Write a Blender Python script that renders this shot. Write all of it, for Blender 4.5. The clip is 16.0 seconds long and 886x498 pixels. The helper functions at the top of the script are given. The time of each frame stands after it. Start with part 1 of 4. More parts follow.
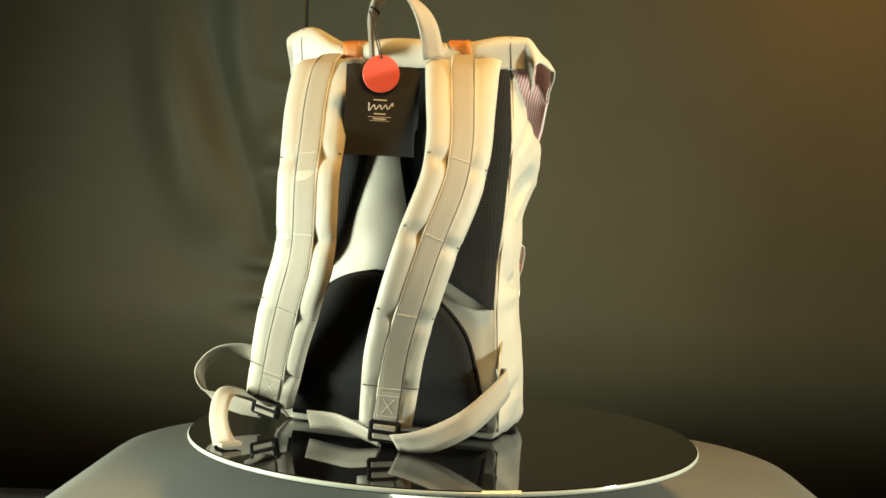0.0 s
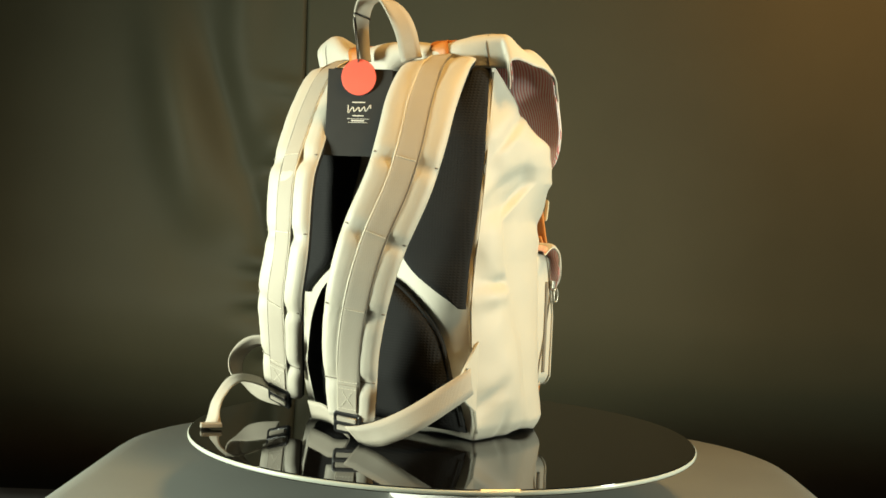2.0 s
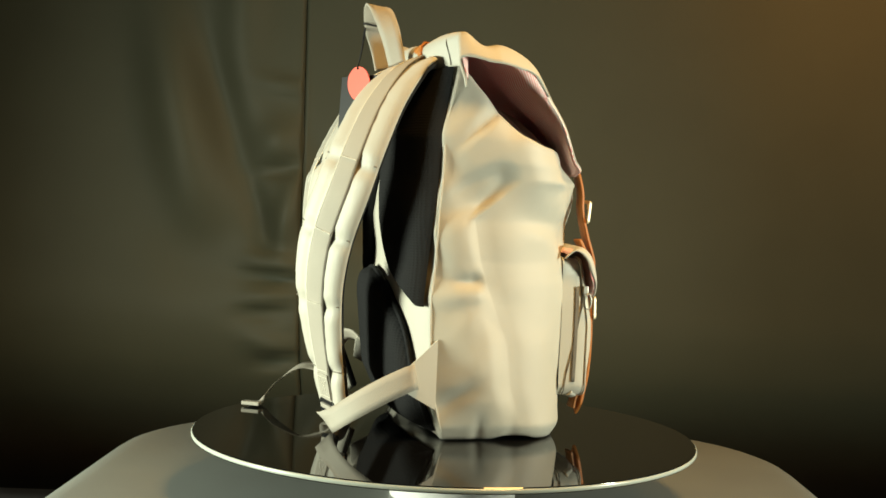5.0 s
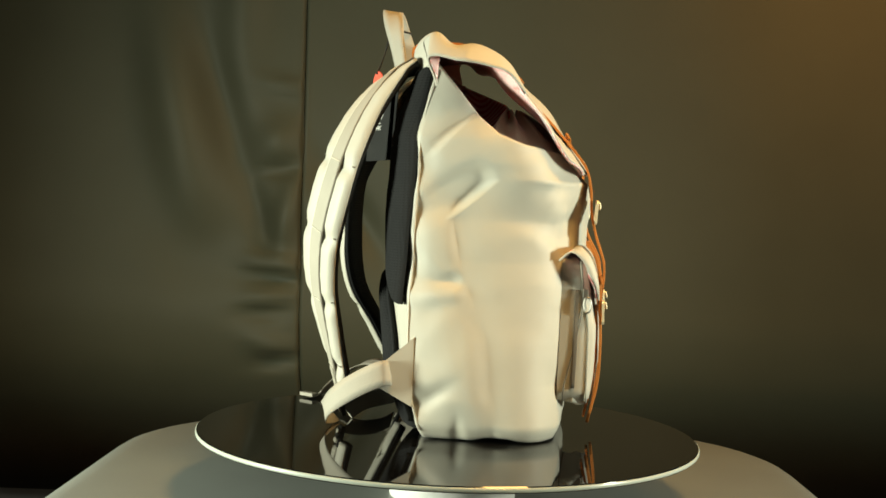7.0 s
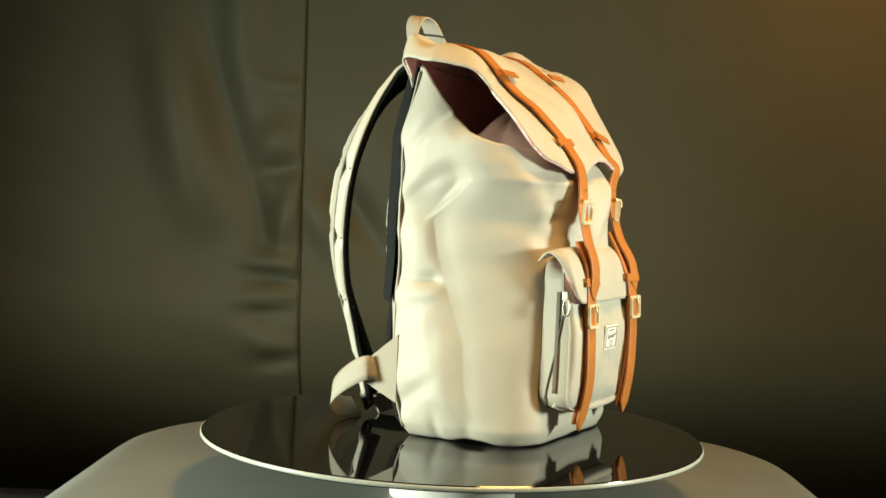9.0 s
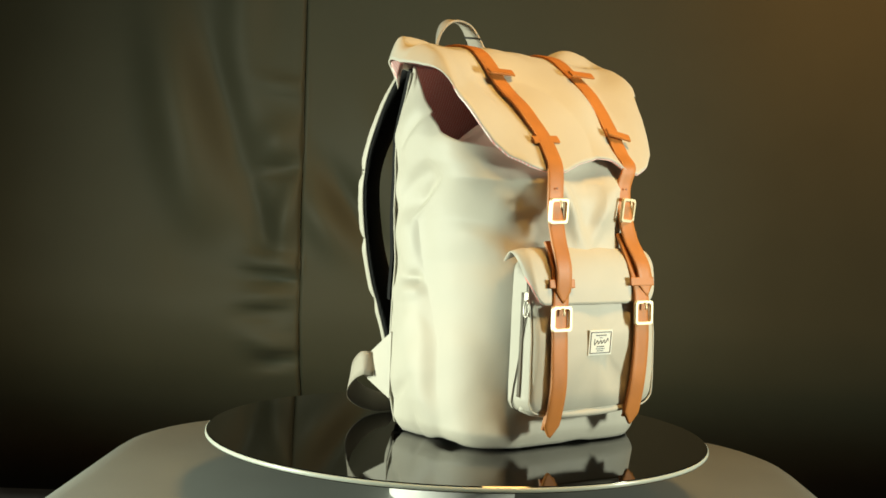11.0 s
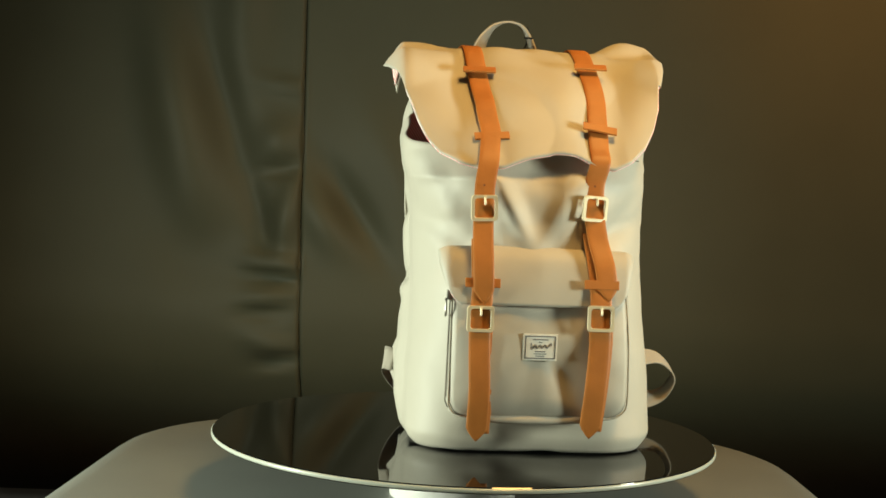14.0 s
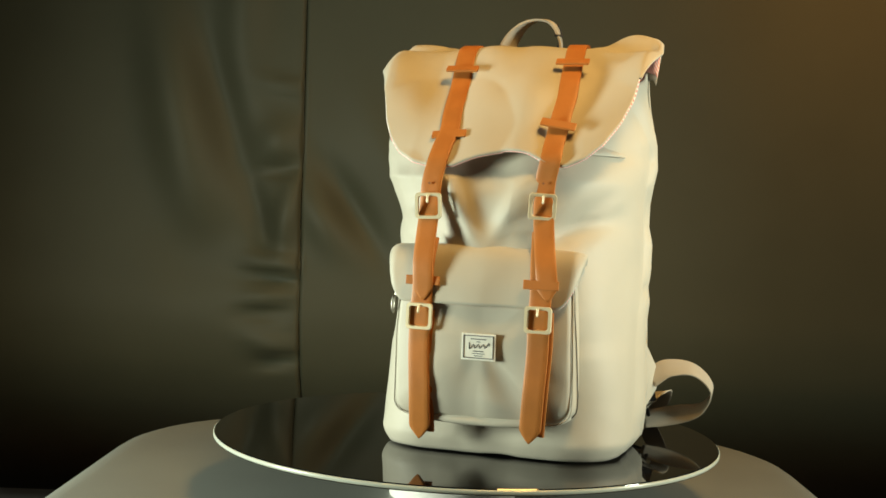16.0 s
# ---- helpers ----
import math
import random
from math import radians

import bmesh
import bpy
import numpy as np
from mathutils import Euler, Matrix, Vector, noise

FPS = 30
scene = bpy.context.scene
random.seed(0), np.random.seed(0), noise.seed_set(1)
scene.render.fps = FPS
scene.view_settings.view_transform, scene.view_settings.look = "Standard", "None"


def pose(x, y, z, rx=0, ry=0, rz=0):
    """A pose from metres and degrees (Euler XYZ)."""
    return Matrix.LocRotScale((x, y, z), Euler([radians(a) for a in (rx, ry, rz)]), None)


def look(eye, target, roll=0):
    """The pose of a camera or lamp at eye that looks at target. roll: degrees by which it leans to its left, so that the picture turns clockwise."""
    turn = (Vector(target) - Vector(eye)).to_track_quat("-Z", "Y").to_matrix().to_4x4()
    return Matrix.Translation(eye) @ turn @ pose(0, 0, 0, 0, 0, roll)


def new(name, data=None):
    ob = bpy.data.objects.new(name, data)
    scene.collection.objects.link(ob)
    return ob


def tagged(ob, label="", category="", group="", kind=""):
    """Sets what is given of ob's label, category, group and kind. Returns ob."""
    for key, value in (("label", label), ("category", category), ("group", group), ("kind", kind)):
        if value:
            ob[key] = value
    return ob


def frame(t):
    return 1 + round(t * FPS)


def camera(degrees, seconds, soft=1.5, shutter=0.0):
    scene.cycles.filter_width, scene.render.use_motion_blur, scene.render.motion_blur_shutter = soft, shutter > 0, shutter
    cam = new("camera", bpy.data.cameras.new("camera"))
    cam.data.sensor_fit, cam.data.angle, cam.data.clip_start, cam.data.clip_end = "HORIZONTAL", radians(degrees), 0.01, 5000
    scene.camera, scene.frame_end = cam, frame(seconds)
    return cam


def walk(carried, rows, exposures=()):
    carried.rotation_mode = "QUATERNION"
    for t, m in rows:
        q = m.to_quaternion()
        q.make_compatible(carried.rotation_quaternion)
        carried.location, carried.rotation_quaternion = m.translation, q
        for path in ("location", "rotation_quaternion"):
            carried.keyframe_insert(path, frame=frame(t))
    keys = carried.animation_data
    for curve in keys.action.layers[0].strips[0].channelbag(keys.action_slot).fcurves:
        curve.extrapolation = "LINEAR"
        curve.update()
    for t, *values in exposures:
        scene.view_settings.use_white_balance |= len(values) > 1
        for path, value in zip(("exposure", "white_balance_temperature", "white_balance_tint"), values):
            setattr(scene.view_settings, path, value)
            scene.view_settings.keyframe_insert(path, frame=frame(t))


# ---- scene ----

# camera: stands still before the turntable
cam = camera(39.79, 16.0, soft=1.6)
EYE = Vector((0.0, -1.55, 0.2883))
WAY = Vector((-0.01566, 0.99921, -0.03640))
STILL = look(EYE, EYE + WAY, 2.345)
walk(cam, [(0, STILL), (16, STILL)], exposures=[(0, 0.40), (2, 0.25), (3.5, 0.07), (7, 0.14), (9, 0.15), (12.5, -0.18), (16, -0.13)])

# ---- light ----
world = bpy.data.worlds.new("world")
scene.world = world
world.use_nodes = True
world.node_tree.nodes["Background"].inputs[0].default_value = (0.95, 0.78, 0.76, 1)
world.node_tree.nodes["Background"].inputs[1].default_value = 0.085


def lamp(name, eye, target, power, colour, sx, sy, spread):
    data = bpy.data.lights.new(name, "AREA")
    data.shape, data.size, data.size_y, data.energy, data.color, data.spread = "RECTANGLE", sx, sy, power, colour, radians(spread)
    ob = new(name, data)
    ob.matrix_world = look(eye, target)
    return ob


lamp("key_light", (-1.33, -0.46, 0.18), (-0.02, 0.02, 0.16), 17.6, (0.91, 1.0, 0.81), 0.30, 0.36, 124)
lamp("side_light", (1.33, -0.50, 0.34), (-0.10, 0.02, 0.28), 6.6, (0.92, 1.0, 0.82), 0.16, 0.20, 100)
lamp("overhead_light", (0.45, -0.55, 1.55), (0.05, 0.0, 0.40), 4.2, (1.0, 0.57, 0.16), 0.35, 0.35, 75)
lamp("corner_light", (1.15, 0.40, 1.30), (0.72, 1.27, 0.48), 5.0, (1.0, 0.45, 0.09), 0.30, 0.30, 140)


# ---- materials ----
def material(name, base, rough=0.6, metal=0.0, vary=0.12, grain=60.0, bump=0.15, fine=900.0, spec=0.5, sheen=0.0):
    """A surface with colour and relief at two scales."""
    m = bpy.data.materials.new(name)
    m.use_nodes = True
    nt = m.node_tree
    bs = nt.nodes["Principled BSDF"]
    co = nt.nodes.new("ShaderNodeTexCoord")
    big = nt.nodes.new("ShaderNodeTexNoise")
    big.inputs["Scale"].default_value, big.inputs["Detail"].default_value = grain, 6
    small = nt.nodes.new("ShaderNodeTexNoise")
    small.inputs["Scale"].default_value, small.inputs["Detail"].default_value = fine, 3
    mix = nt.nodes.new("ShaderNodeMix")
    mix.data_type = "RGBA"
    mix.inputs["A"].default_value = (*[c * (1 - vary) for c in base], 1)
    mix.inputs["B"].default_value = (*[min(1, c * (1 + vary)) for c in base], 1)
    add = nt.nodes.new("ShaderNodeMath")
    add.operation = "MULTIPLY_ADD"
    add.inputs[1].default_value = 0.5
    bm_ = nt.nodes.new("ShaderNodeBump")
    bm_.inputs["Strength"].default_value, bm_.inputs["Distance"].default_value = bump, 0.001
    L = nt.links.new
    L(co.outputs["Object"], big.inputs["Vector"])
    L(co.outputs["Object"], small.inputs["Vector"])
    L(small.outputs["Fac"], add.inputs[0])
    L(big.outputs["Fac"], add.inputs[2])
    sub = nt.nodes.new("ShaderNodeMath")
    sub.operation = "SUBTRACT"
    sub.inputs[1].default_value = 0.25
    L(add.outputs[0], sub.inputs[0])
    L(sub.outputs[0], mix.inputs["Factor"])
    L(mix.outputs["Result"], bs.inputs["Base Color"])
    L(add.outputs[0], bm_.inputs["Height"])
    L(bm_.outputs[0], bs.inputs["Normal"])
    bs.inputs["Roughness"].default_value, bs.inputs["Metallic"].default_value = rough, metal
    bs.inputs["Specular IOR Level"].default_value = spec
    if sheen:
        bs.inputs["Sheen Weight"].default_value = sheen
    return m


def weave(m, pitch, strength, axes=("X", "Z")):
    """Adds a woven relief of crossed threads to a material."""
    nt = m.node_tree
    co = nt.nodes["Texture Coordinate"]
    bump = nt.nodes["Bump"]
    last = None
    for ax in axes:
        w = nt.nodes.new("ShaderNodeTexWave")
        w.wave_type, w.bands_direction = "BANDS", ax
        w.inputs["Scale"].default_value = 0.314 / pitch
        w.inputs["Distortion"].default_value = 0.6
        nt.links.new(co.outputs["Object"], w.inputs["Vector"])
        if last is None:
            last = w.outputs["Fac"]
        else:
            mu = nt.nodes.new("ShaderNodeMath")
            mu.operation = "MULTIPLY"
            nt.links.new(last, mu.inputs[0])
            nt.links.new(w.outputs["Fac"], mu.inputs[1])
            last = mu.outputs[0]
    b2 = nt.nodes.new("ShaderNodeBump")
    b2.inputs["Strength"].default_value, b2.inputs["Distance"].default_value = strength, 0.001
    nt.links.new(last, b2.inputs["Height"])
    nt.links.new(bump.outputs[0], b2.inputs["Normal"])
    nt.links.new(b2.outputs[0], nt.nodes["Principled BSDF"].inputs["Normal"])
    return m


def striped(name, one, two, pitch):
    """Fine diagonal stripes of two colours on a cloth."""
    m = material(name, one, 0.8, vary=0.05)
    nt = m.node_tree
    mp = nt.nodes.new("ShaderNodeMapping")
    mp.inputs["Rotation"].default_value = (0.3, 0.45, 0.35)
    w = nt.nodes.new("ShaderNodeTexWave")
    w.bands_direction = "X"
    w.inputs["Scale"].default_value = 0.314 / pitch
    w.inputs["Distortion"].default_value = 0.15
    ramp = nt.nodes.new("ShaderNodeValToRGB")
    ramp.color_ramp.elements[0].position, ramp.color_ramp.elements[0].color = 0.42, (*one, 1)
    ramp.color_ramp.elements[1].position, ramp.color_ramp.elements[1].color = 0.58, (*two, 1)
    nt.links.new(nt.nodes["Texture Coordinate"].outputs["Object"], mp.inputs["Vector"])
    nt.links.new(mp.outputs[0], w.inputs["Vector"])
    nt.links.new(w.outputs["Fac"], ramp.inputs["Fac"])
    nt.links.new(ramp.outputs["Color"], nt.nodes["Principled BSDF"].inputs["Base Color"])
    return m


CANVAS = material("canvas", (0.46, 0.43, 0.355), 0.56, vary=0.07, grain=14, bump=0.35, fine=1300, spec=0.5, sheen=0.12)
WEBBING = weave(material("webbing", (0.36, 0.325, 0.265), 0.75, vary=0.08, grain=30, bump=0.2, spec=0.3), 0.0016, 0.18)
# dark seam colour, also used for the shade in the straps' pinches
SEAM = material("seam_thread_and_shade", (0.16, 0.14, 0.11), 0.8, vary=0.2)
STITCH = material("stitch_thread", (0.62, 0.58, 0.48), 0.7, vary=0.1)
MESH = weave(material("spacer_mesh", (0.010, 0.010, 0.010), 0.85, vary=0.3, grain=20, bump=0.3, spec=0.2), 0.0034, 0.45)
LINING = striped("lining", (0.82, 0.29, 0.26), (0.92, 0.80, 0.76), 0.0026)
# the same lining cloth, darkened in colour for the shade inside the sack
LINING_SHADED = striped("shaded_lining", (0.52, 0.15, 0.13), (0.66, 0.47, 0.43), 0.0026)
LEATHER = material("leather", (0.42, 0.150, 0.030), 0.48, vary=0.22, grain=35, bump=0.3, fine=1400, spec=0.4)
LEATHER_EDGE = material("leather_edge", (0.20, 0.07, 0.02), 0.6, vary=0.2)
BRASS = material("brass", (0.74, 0.66, 0.46), 0.5, metal=0.45, vary=0.05, bump=0.03)
NICKEL = material("nickel", (0.40, 0.38, 0.33), 0.42, metal=1.0, vary=0.05, bump=0.03)
PLASTIC = material("black_plastic", (0.012, 0.012, 0.012), 0.32, vary=0.1, bump=0.05)
CARD = material("black_card", (0.016, 0.016, 0.015), 0.5, vary=0.2, bump=0.08)
INK = material("white_ink", (0.72, 0.70, 0.64), 0.6, vary=0.05)
RED = material("coral_card", (0.80, 0.115, 0.070), 0.5, vary=0.05, bump=0.05)
CORD = material("cord", (0.02, 0.018, 0.016), 0.7)
LABEL = weave(material("woven_label", (0.78, 0.76, 0.68), 0.7, vary=0.05), 0.0008, 0.3)
LABEL_INK = material("label_ink", (0.06, 0.055, 0.05), 0.7)
GLASS = material("black_glass", (0.004, 0.004, 0.004), 0.035, vary=0.1, bump=0.0, spec=0.62)
# pale colour stands in for the lamps' highlights along the plate's rim
EDGE_GLINT = material("edge_glint", (0.45, 0.48, 0.42), 0.25, vary=0.05, bump=0.02)
WHITE = material("white_plastic", (0.82, 0.81, 0.77), 0.35, vary=0.03, bump=0.03)
PLATFORM = material("satin_black", (0.195, 0.205, 0.190), 0.40, vary=0.15, grain=8, bump=0.12, spec=0.5)
PAPER = material("black_paper", (0.076, 0.074, 0.045), 0.62, vary=0.12, grain=5, bump=0.15, fine=700, spec=0.35)
PLASTER = material("plaster", (0.55, 0.52, 0.50), 0.9, vary=0.1, grain=4)
BOARDS = material("floor_boards", (0.16, 0.12, 0.11), 0.6, vary=0.3, grain=6)


# ---- mesh tools ----
def spline(points, n):
    """Catmull-Rom through the points, n samples, for tuples of any length."""
    p = np.array(points, float)
    d = np.concatenate([[0], np.cumsum(np.linalg.norm(np.diff(p[:, :3], axis=0), axis=1) + 1e-6)])
    out = []
    for s in np.linspace(0, d[-1], n):
        i = min(max(int(np.searchsorted(d, s, "right")) - 1, 0), len(p) - 2)
        a, b, c, e = p[max(i - 1, 0)], p[i], p[i + 1], p[min(i + 2, len(p) - 1)]
        t = (s - d[i]) / (d[i + 1] - d[i])
        h = d[i + 1] - d[i]
        m1 = (c - a) / (d[i + 1] - d[max(i - 1, 0)]) * h
        m2 = (e - b) / (d[min(i + 2, len(p) - 1)] - d[i]) * h
        out.append((2 * t**3 - 3 * t**2 + 1) * b + (t**3 - 2 * t**2 + t) * m1 + (-2 * t**3 + 3 * t**2) * c + (t**3 - t**2) * m2)
    return np.array(out)


def link(name, verts, faces, mat, parent=None, label="", smooth=True):
    me = bpy.data.meshes.new(name)
    me.from_pydata([tuple(float(c) for c in v) for v in verts], [], faces)
    for f in me.polygons:
        f.use_smooth = smooth
    ob = new(name, me)
    for m in (mat if isinstance(mat, (list, tuple)) else [mat]):
        me.materials.append(m)
    bm = bmesh.new()
    bm.from_mesh(me)
    bmesh.ops.recalc_face_normals(bm, faces=bm.faces)
    bm.to_mesh(me)
    bm.free()
    ob.parent = parent
    return tagged(ob, label)


def part(name, bm, mat, parent, label="", smooth=False):
    me = bpy.data.meshes.new(name)
    bm.to_mesh(me)
    bm.free()
    for f in me.polygons:
        f.use_smooth = smooth
    me.materials.append(mat)
    ob = new(name, me)
    ob.parent = parent
    return tagged(ob, label)


def sheet(name, fn, nu, nv, mat, parent=None, label="", thick=0.0, offset=-1.0):
    """A cloth sheet from fn(u, v), u and v from 0 to 1."""
    vs = [fn(i / nu, j / nv) for j in range(nv + 1) for i in range(nu + 1)]
    fs = [(j * (nu + 1) + i, j * (nu + 1) + i + 1, (j + 1) * (nu + 1) + i + 1, (j + 1) * (nu + 1) + i) for j in range(nv) for i in range(nu)]
    ob = link(name, vs, fs, mat, parent, label)
    if thick:
        so = ob.modifiers.new("thickness", "SOLIDIFY")
        so.thickness, so.offset = thick, offset
    return ob


def ribbon(name, points, side, width, thick, mat, parent=None, label="", n=48, crown=0.0, point=False, out=None):
    """A strap along the points: side is its width's direction (or the points carry it as columns 4 to 6), crown a rounded back, point a pointed end."""
    s = spline(points, n)
    prof = [(-1, -0.5), (-0.985, 0.3), (-0.86, 0.5), (-0.45, 0.5 + 0.75 * crown), (0, 0.5 + crown), (0.45, 0.5 + 0.75 * crown), (0.86, 0.5), (0.985, 0.3), (1, -0.5), (0.4, -0.5), (-0.4, -0.5)]
    k = len(prof)
    vs, fs = [], []
    for i in range(n):
        t = Vector(s[min(i + 1, n - 1)][:3]) - Vector(s[max(i - 1, 0)][:3])
        t.normalize()
        sv = Vector(s[i][3:6]) if s.shape[1] >= 6 else Vector(side)
        sv = (sv - t * sv.dot(t)).normalized()
        nv = t.cross(sv).normalized()
        if out is not None and nv.dot(Vector(out)) < 0:
            nv = -nv
        w = (s[i][6] if s.shape[1] >= 7 else width) / 2
        left = np.linalg.norm(s[-1][:3] - s[i][:3])
        if point and left < 0.6 * width:
            w = w * max(0.06, (left / (0.6 * width)) ** 0.75)
        for a, b in prof:
            vs.append(Vector(s[i][:3]) + sv * (a * w) + nv * (b * thick))
    for i in range(n - 1):
        for j in range(k):
            fs.append((i * k + j, i * k + (j + 1) % k, (i + 1) * k + (j + 1) % k, (i + 1) * k + j))
    fs.append(tuple(range(k)))
    fs.append(tuple((n - 1) * k + j for j in range(k)))
    ob = link(name, vs, fs, mat, parent, label)
    for i, f in enumerate(ob.data.polygons):
        f.use_smooth = i < (n - 1) * k and i % k not in (0, 1, 6, 7)
    return ob


def tube(name, points, r, mat, parent=None, label="", n=40, closed=False, k=8):
    s = spline(list(points) + ([points[0]] if closed else []), n + (1 if closed else 0))[:n]
    vs, fs = [], []
    ref = Vector((0.13, 0.31, 0.94))
    for i in range(n):
        a, b = (s[(i - 1) % n], s[(i + 1) % n]) if closed else (s[max(i - 1, 0)], s[min(i + 1, n - 1)])
        t = (Vector(b) - Vector(a)).normalized()
        u = (ref - t * ref.dot(t)).normalized()
        w = t.cross(u)
        ref = u
        for j in range(k):
            g = 2 * math.pi * j / k
            vs.append(Vector(s[i]) + u * (r * math.cos(g)) + w * (r * math.sin(g)))
    for i in range(n if closed else n - 1):
        for j in range(k):
            fs.append((i * k + j, i * k + (j + 1) % k, ((i + 1) % n) * k + (j + 1) % k, ((i + 1) % n) * k + j))
    if not closed:
        fs += [tuple(range(k)), tuple((n - 1) * k + j for j in range(k))]
    return link(name, vs, fs, mat, parent, label)


def box(bm, m, sx, sy, sz, bevel=0.0):
    made = bmesh.ops.create_cube(bm, size=1, matrix=m @ Matrix.Diagonal((sx, sy, sz, 1)))
    if bevel:
        edges = list({e for v in made["verts"] for e in v.link_edges})
        bmesh.ops.bevel(bm, geom=edges, offset=bevel, segments=2, affect="EDGES", profile=0.6)
    return bm


def lathe(name, rings, mat, parent=None, label="", n=96):
    """A turned body from (radius, height) rings, closed at both ends."""
    vs = [(r * math.cos(2 * math.pi * i / n), r * math.sin(2 * math.pi * i / n), z) for r, z in rings for i in range(n)]
    fs = [(j * n + i, j * n + (i + 1) % n, (j + 1) * n + (i + 1) % n, (j + 1) * n + i) for j in range(len(rings) - 1) for i in range(n)]
    fs += [tuple(range(n)), tuple((len(rings) - 1) * n + i for i in range(n))]
    ob = link(name, vs, fs, mat, parent, label)
    for f in ob.data.polygons:
        f.use_smooth = len(f.vertices) == 4 and abs(f.normal.z) < 0.3
    return ob


def curve(x, table):
    xs, ys = zip(*table)
    return float(np.interp(x, xs, ys))


def hill(a, b, ca, cb, wa, wb, turn=0.0):
    """A soft bump in a plane."""
    c, s = math.cos(turn), math.sin(turn)
    p, q = (a - ca) * c + (b - cb) * s, -(a - ca) * s + (b - cb) * c
    return math.exp(-(p / wa) ** 2 - (q / wb) ** 2)


# ---- the set ----
def build_set():
    floor = part("floor", box(bmesh.new(), pose(0, 0, -0.98), 7, 7, 0.1), BOARDS, None, "dark wooden floor of a dim room")
    tagged(floor, category="floor", kind="structure")
    for name, m, sx, sy in (("wall_north", pose(0, 3.1, 0.6), 7, 0.1), ("wall_south", pose(0, -3.1, 0.6), 7, 0.1),
                            ("wall_east", pose(3.1, 0, 0.6), 0.1, 6.1), ("wall_west", pose(-3.1, 0, 0.6), 0.1, 6.1)):
        w = part(name, box(bmesh.new(), m, sx, sy, 3.06), PLASTER, None, "plain dim plastered wall of the room")
        tagged(w, category="wall", kind="structure")
    top = part("ceiling", box(bmesh.new(), pose(0, 0, 2.19), 7, 7, 0.1), PLASTER, None, "plain dim plastered ceiling of the room")
    tagged(top, category="ceiling", kind="structure")

    prof = spline([(0, 2.75, -0.78), (0, 1.95, -0.50), (0, 1.62, -0.37), (0, 1.42, -0.25), (0, 1.315, -0.13), (0, 1.275, -0.01), (0, 1.27, 0.12), (0, 1.27, 0.4), (0, 1.27, 1.0), (0, 1.27, 1.75)], 200)

    def paper(u, v):
        x = curve(u, [(0, -1.7), (0.12, -0.85), (0.80, -0.12), (0.9, 0.7), (1, 1.7)])
        p = prof[int(round(v * 199))]
        y, z = p[1], p[2]
        crease = -0.372 - 0.010 * z
        left = 1.0 / (1.0 + math.exp((x - crease) / 0.004))
        d = 0.030 * hill(x, z, -0.66, 0.46, 0.07, 0.26, 0.22) - 0.022 * hill(x, z, -0.565, 0.50, 0.045, 0.20, 0.30)
        d += 0.018 * hill(x, z, -0.52, 0.78, 0.05, 0.20) - 0.016 * hill(x, z, -0.60, 0.16, 0.10, 0.10, 0.5)
        d += left * (0.016 * hill(x, z, -0.43, 0.42, 0.05, 0.045, 0.3) - 0.014 * hill(x, z, -0.42, 0.355, 0.07, 0.018, 0.15))
        d += left * (0.020 * hill(x, z, -0.405, 0.25, 0.035, 0.09, -0.25) - 0.014 * hill(x, z, -0.47, 0.24, 0.03, 0.10, 0.35))
        d += left * (0.020 * hill(x, z, -0.42, 0.135, 0.075, 0.020, -0.12) - 0.018 * hill(x, z, -0.42, 0.100, 0.070, 0.013, -0.05))
        d += left * (0.011 * hill(x, z, -0.45, 0.056, 0.060, 0.020, 0.10) - 0.012 * hill(x, z, -0.45, 0.022, 0.060, 0.014, 0.10))
        d += left * (0.012 * hill(x, z, -0.43, -0.055, 0.070, 0.022, -0.2) - 0.015 * hill(x, z, -0.41, -0.090, 0.070, 0.016, 0.2))
        d += left * 0.010 * hill(x, z, -0.42, 0.545, 0.07, 0.014, -0.15)
        d += (1 - left) * (0.018 * hill(x, z, -0.325, 0.24, 0.045, 0.09, 0.6) - 0.022 * hill(x, z, -0.255, 0.27, 0.035, 0.13, 0.6) + 0.012 * hill(x, z, -0.16, 0.36, 0.06, 0.16, 0.5))
        d *= 1.6
        d += 0.012 * math.sin(2.1 * x + 0.4) + 0.006 * noise.noise(Vector((x * 2.3, z * 1.6, 3.0)))
        d += left * 0.006 - 0.012 * math.exp(-((x - crease) / 0.0035) ** 2)
        return (x, y - d, z)

    drop = sheet("backdrop", paper, 300, 199, PAPER, None, "creased black paper backdrop hanging behind the turntable", thick=0.002)
    tagged(drop, category="backdrop", kind="structure")


def rounded_slab(hx, hy, r, z0, z1, soft, n=14):
    """Rings of a slab with rounded corners and a soft upper edge."""
    rings = []
    for inset, z in [(0, z0)] + [(soft * (1 - math.cos(a)), z1 - soft + soft * math.sin(a)) for a in np.linspace(0, math.pi / 2, 8)]:
        ring = []
        for qx, qy, a0 in ((1, 1, 0), (-1, 1, 90), (-1, -1, 180), (1, -1, 270)):
            for i in range(n + 1):
                a = radians(a0 + 90 * i / n)
                ring.append((qx * (hx - r) + (r - inset) * math.cos(a), qy * (hy - r) + (r - inset) * math.sin(a), z))
        rings.append(ring)
    return rings


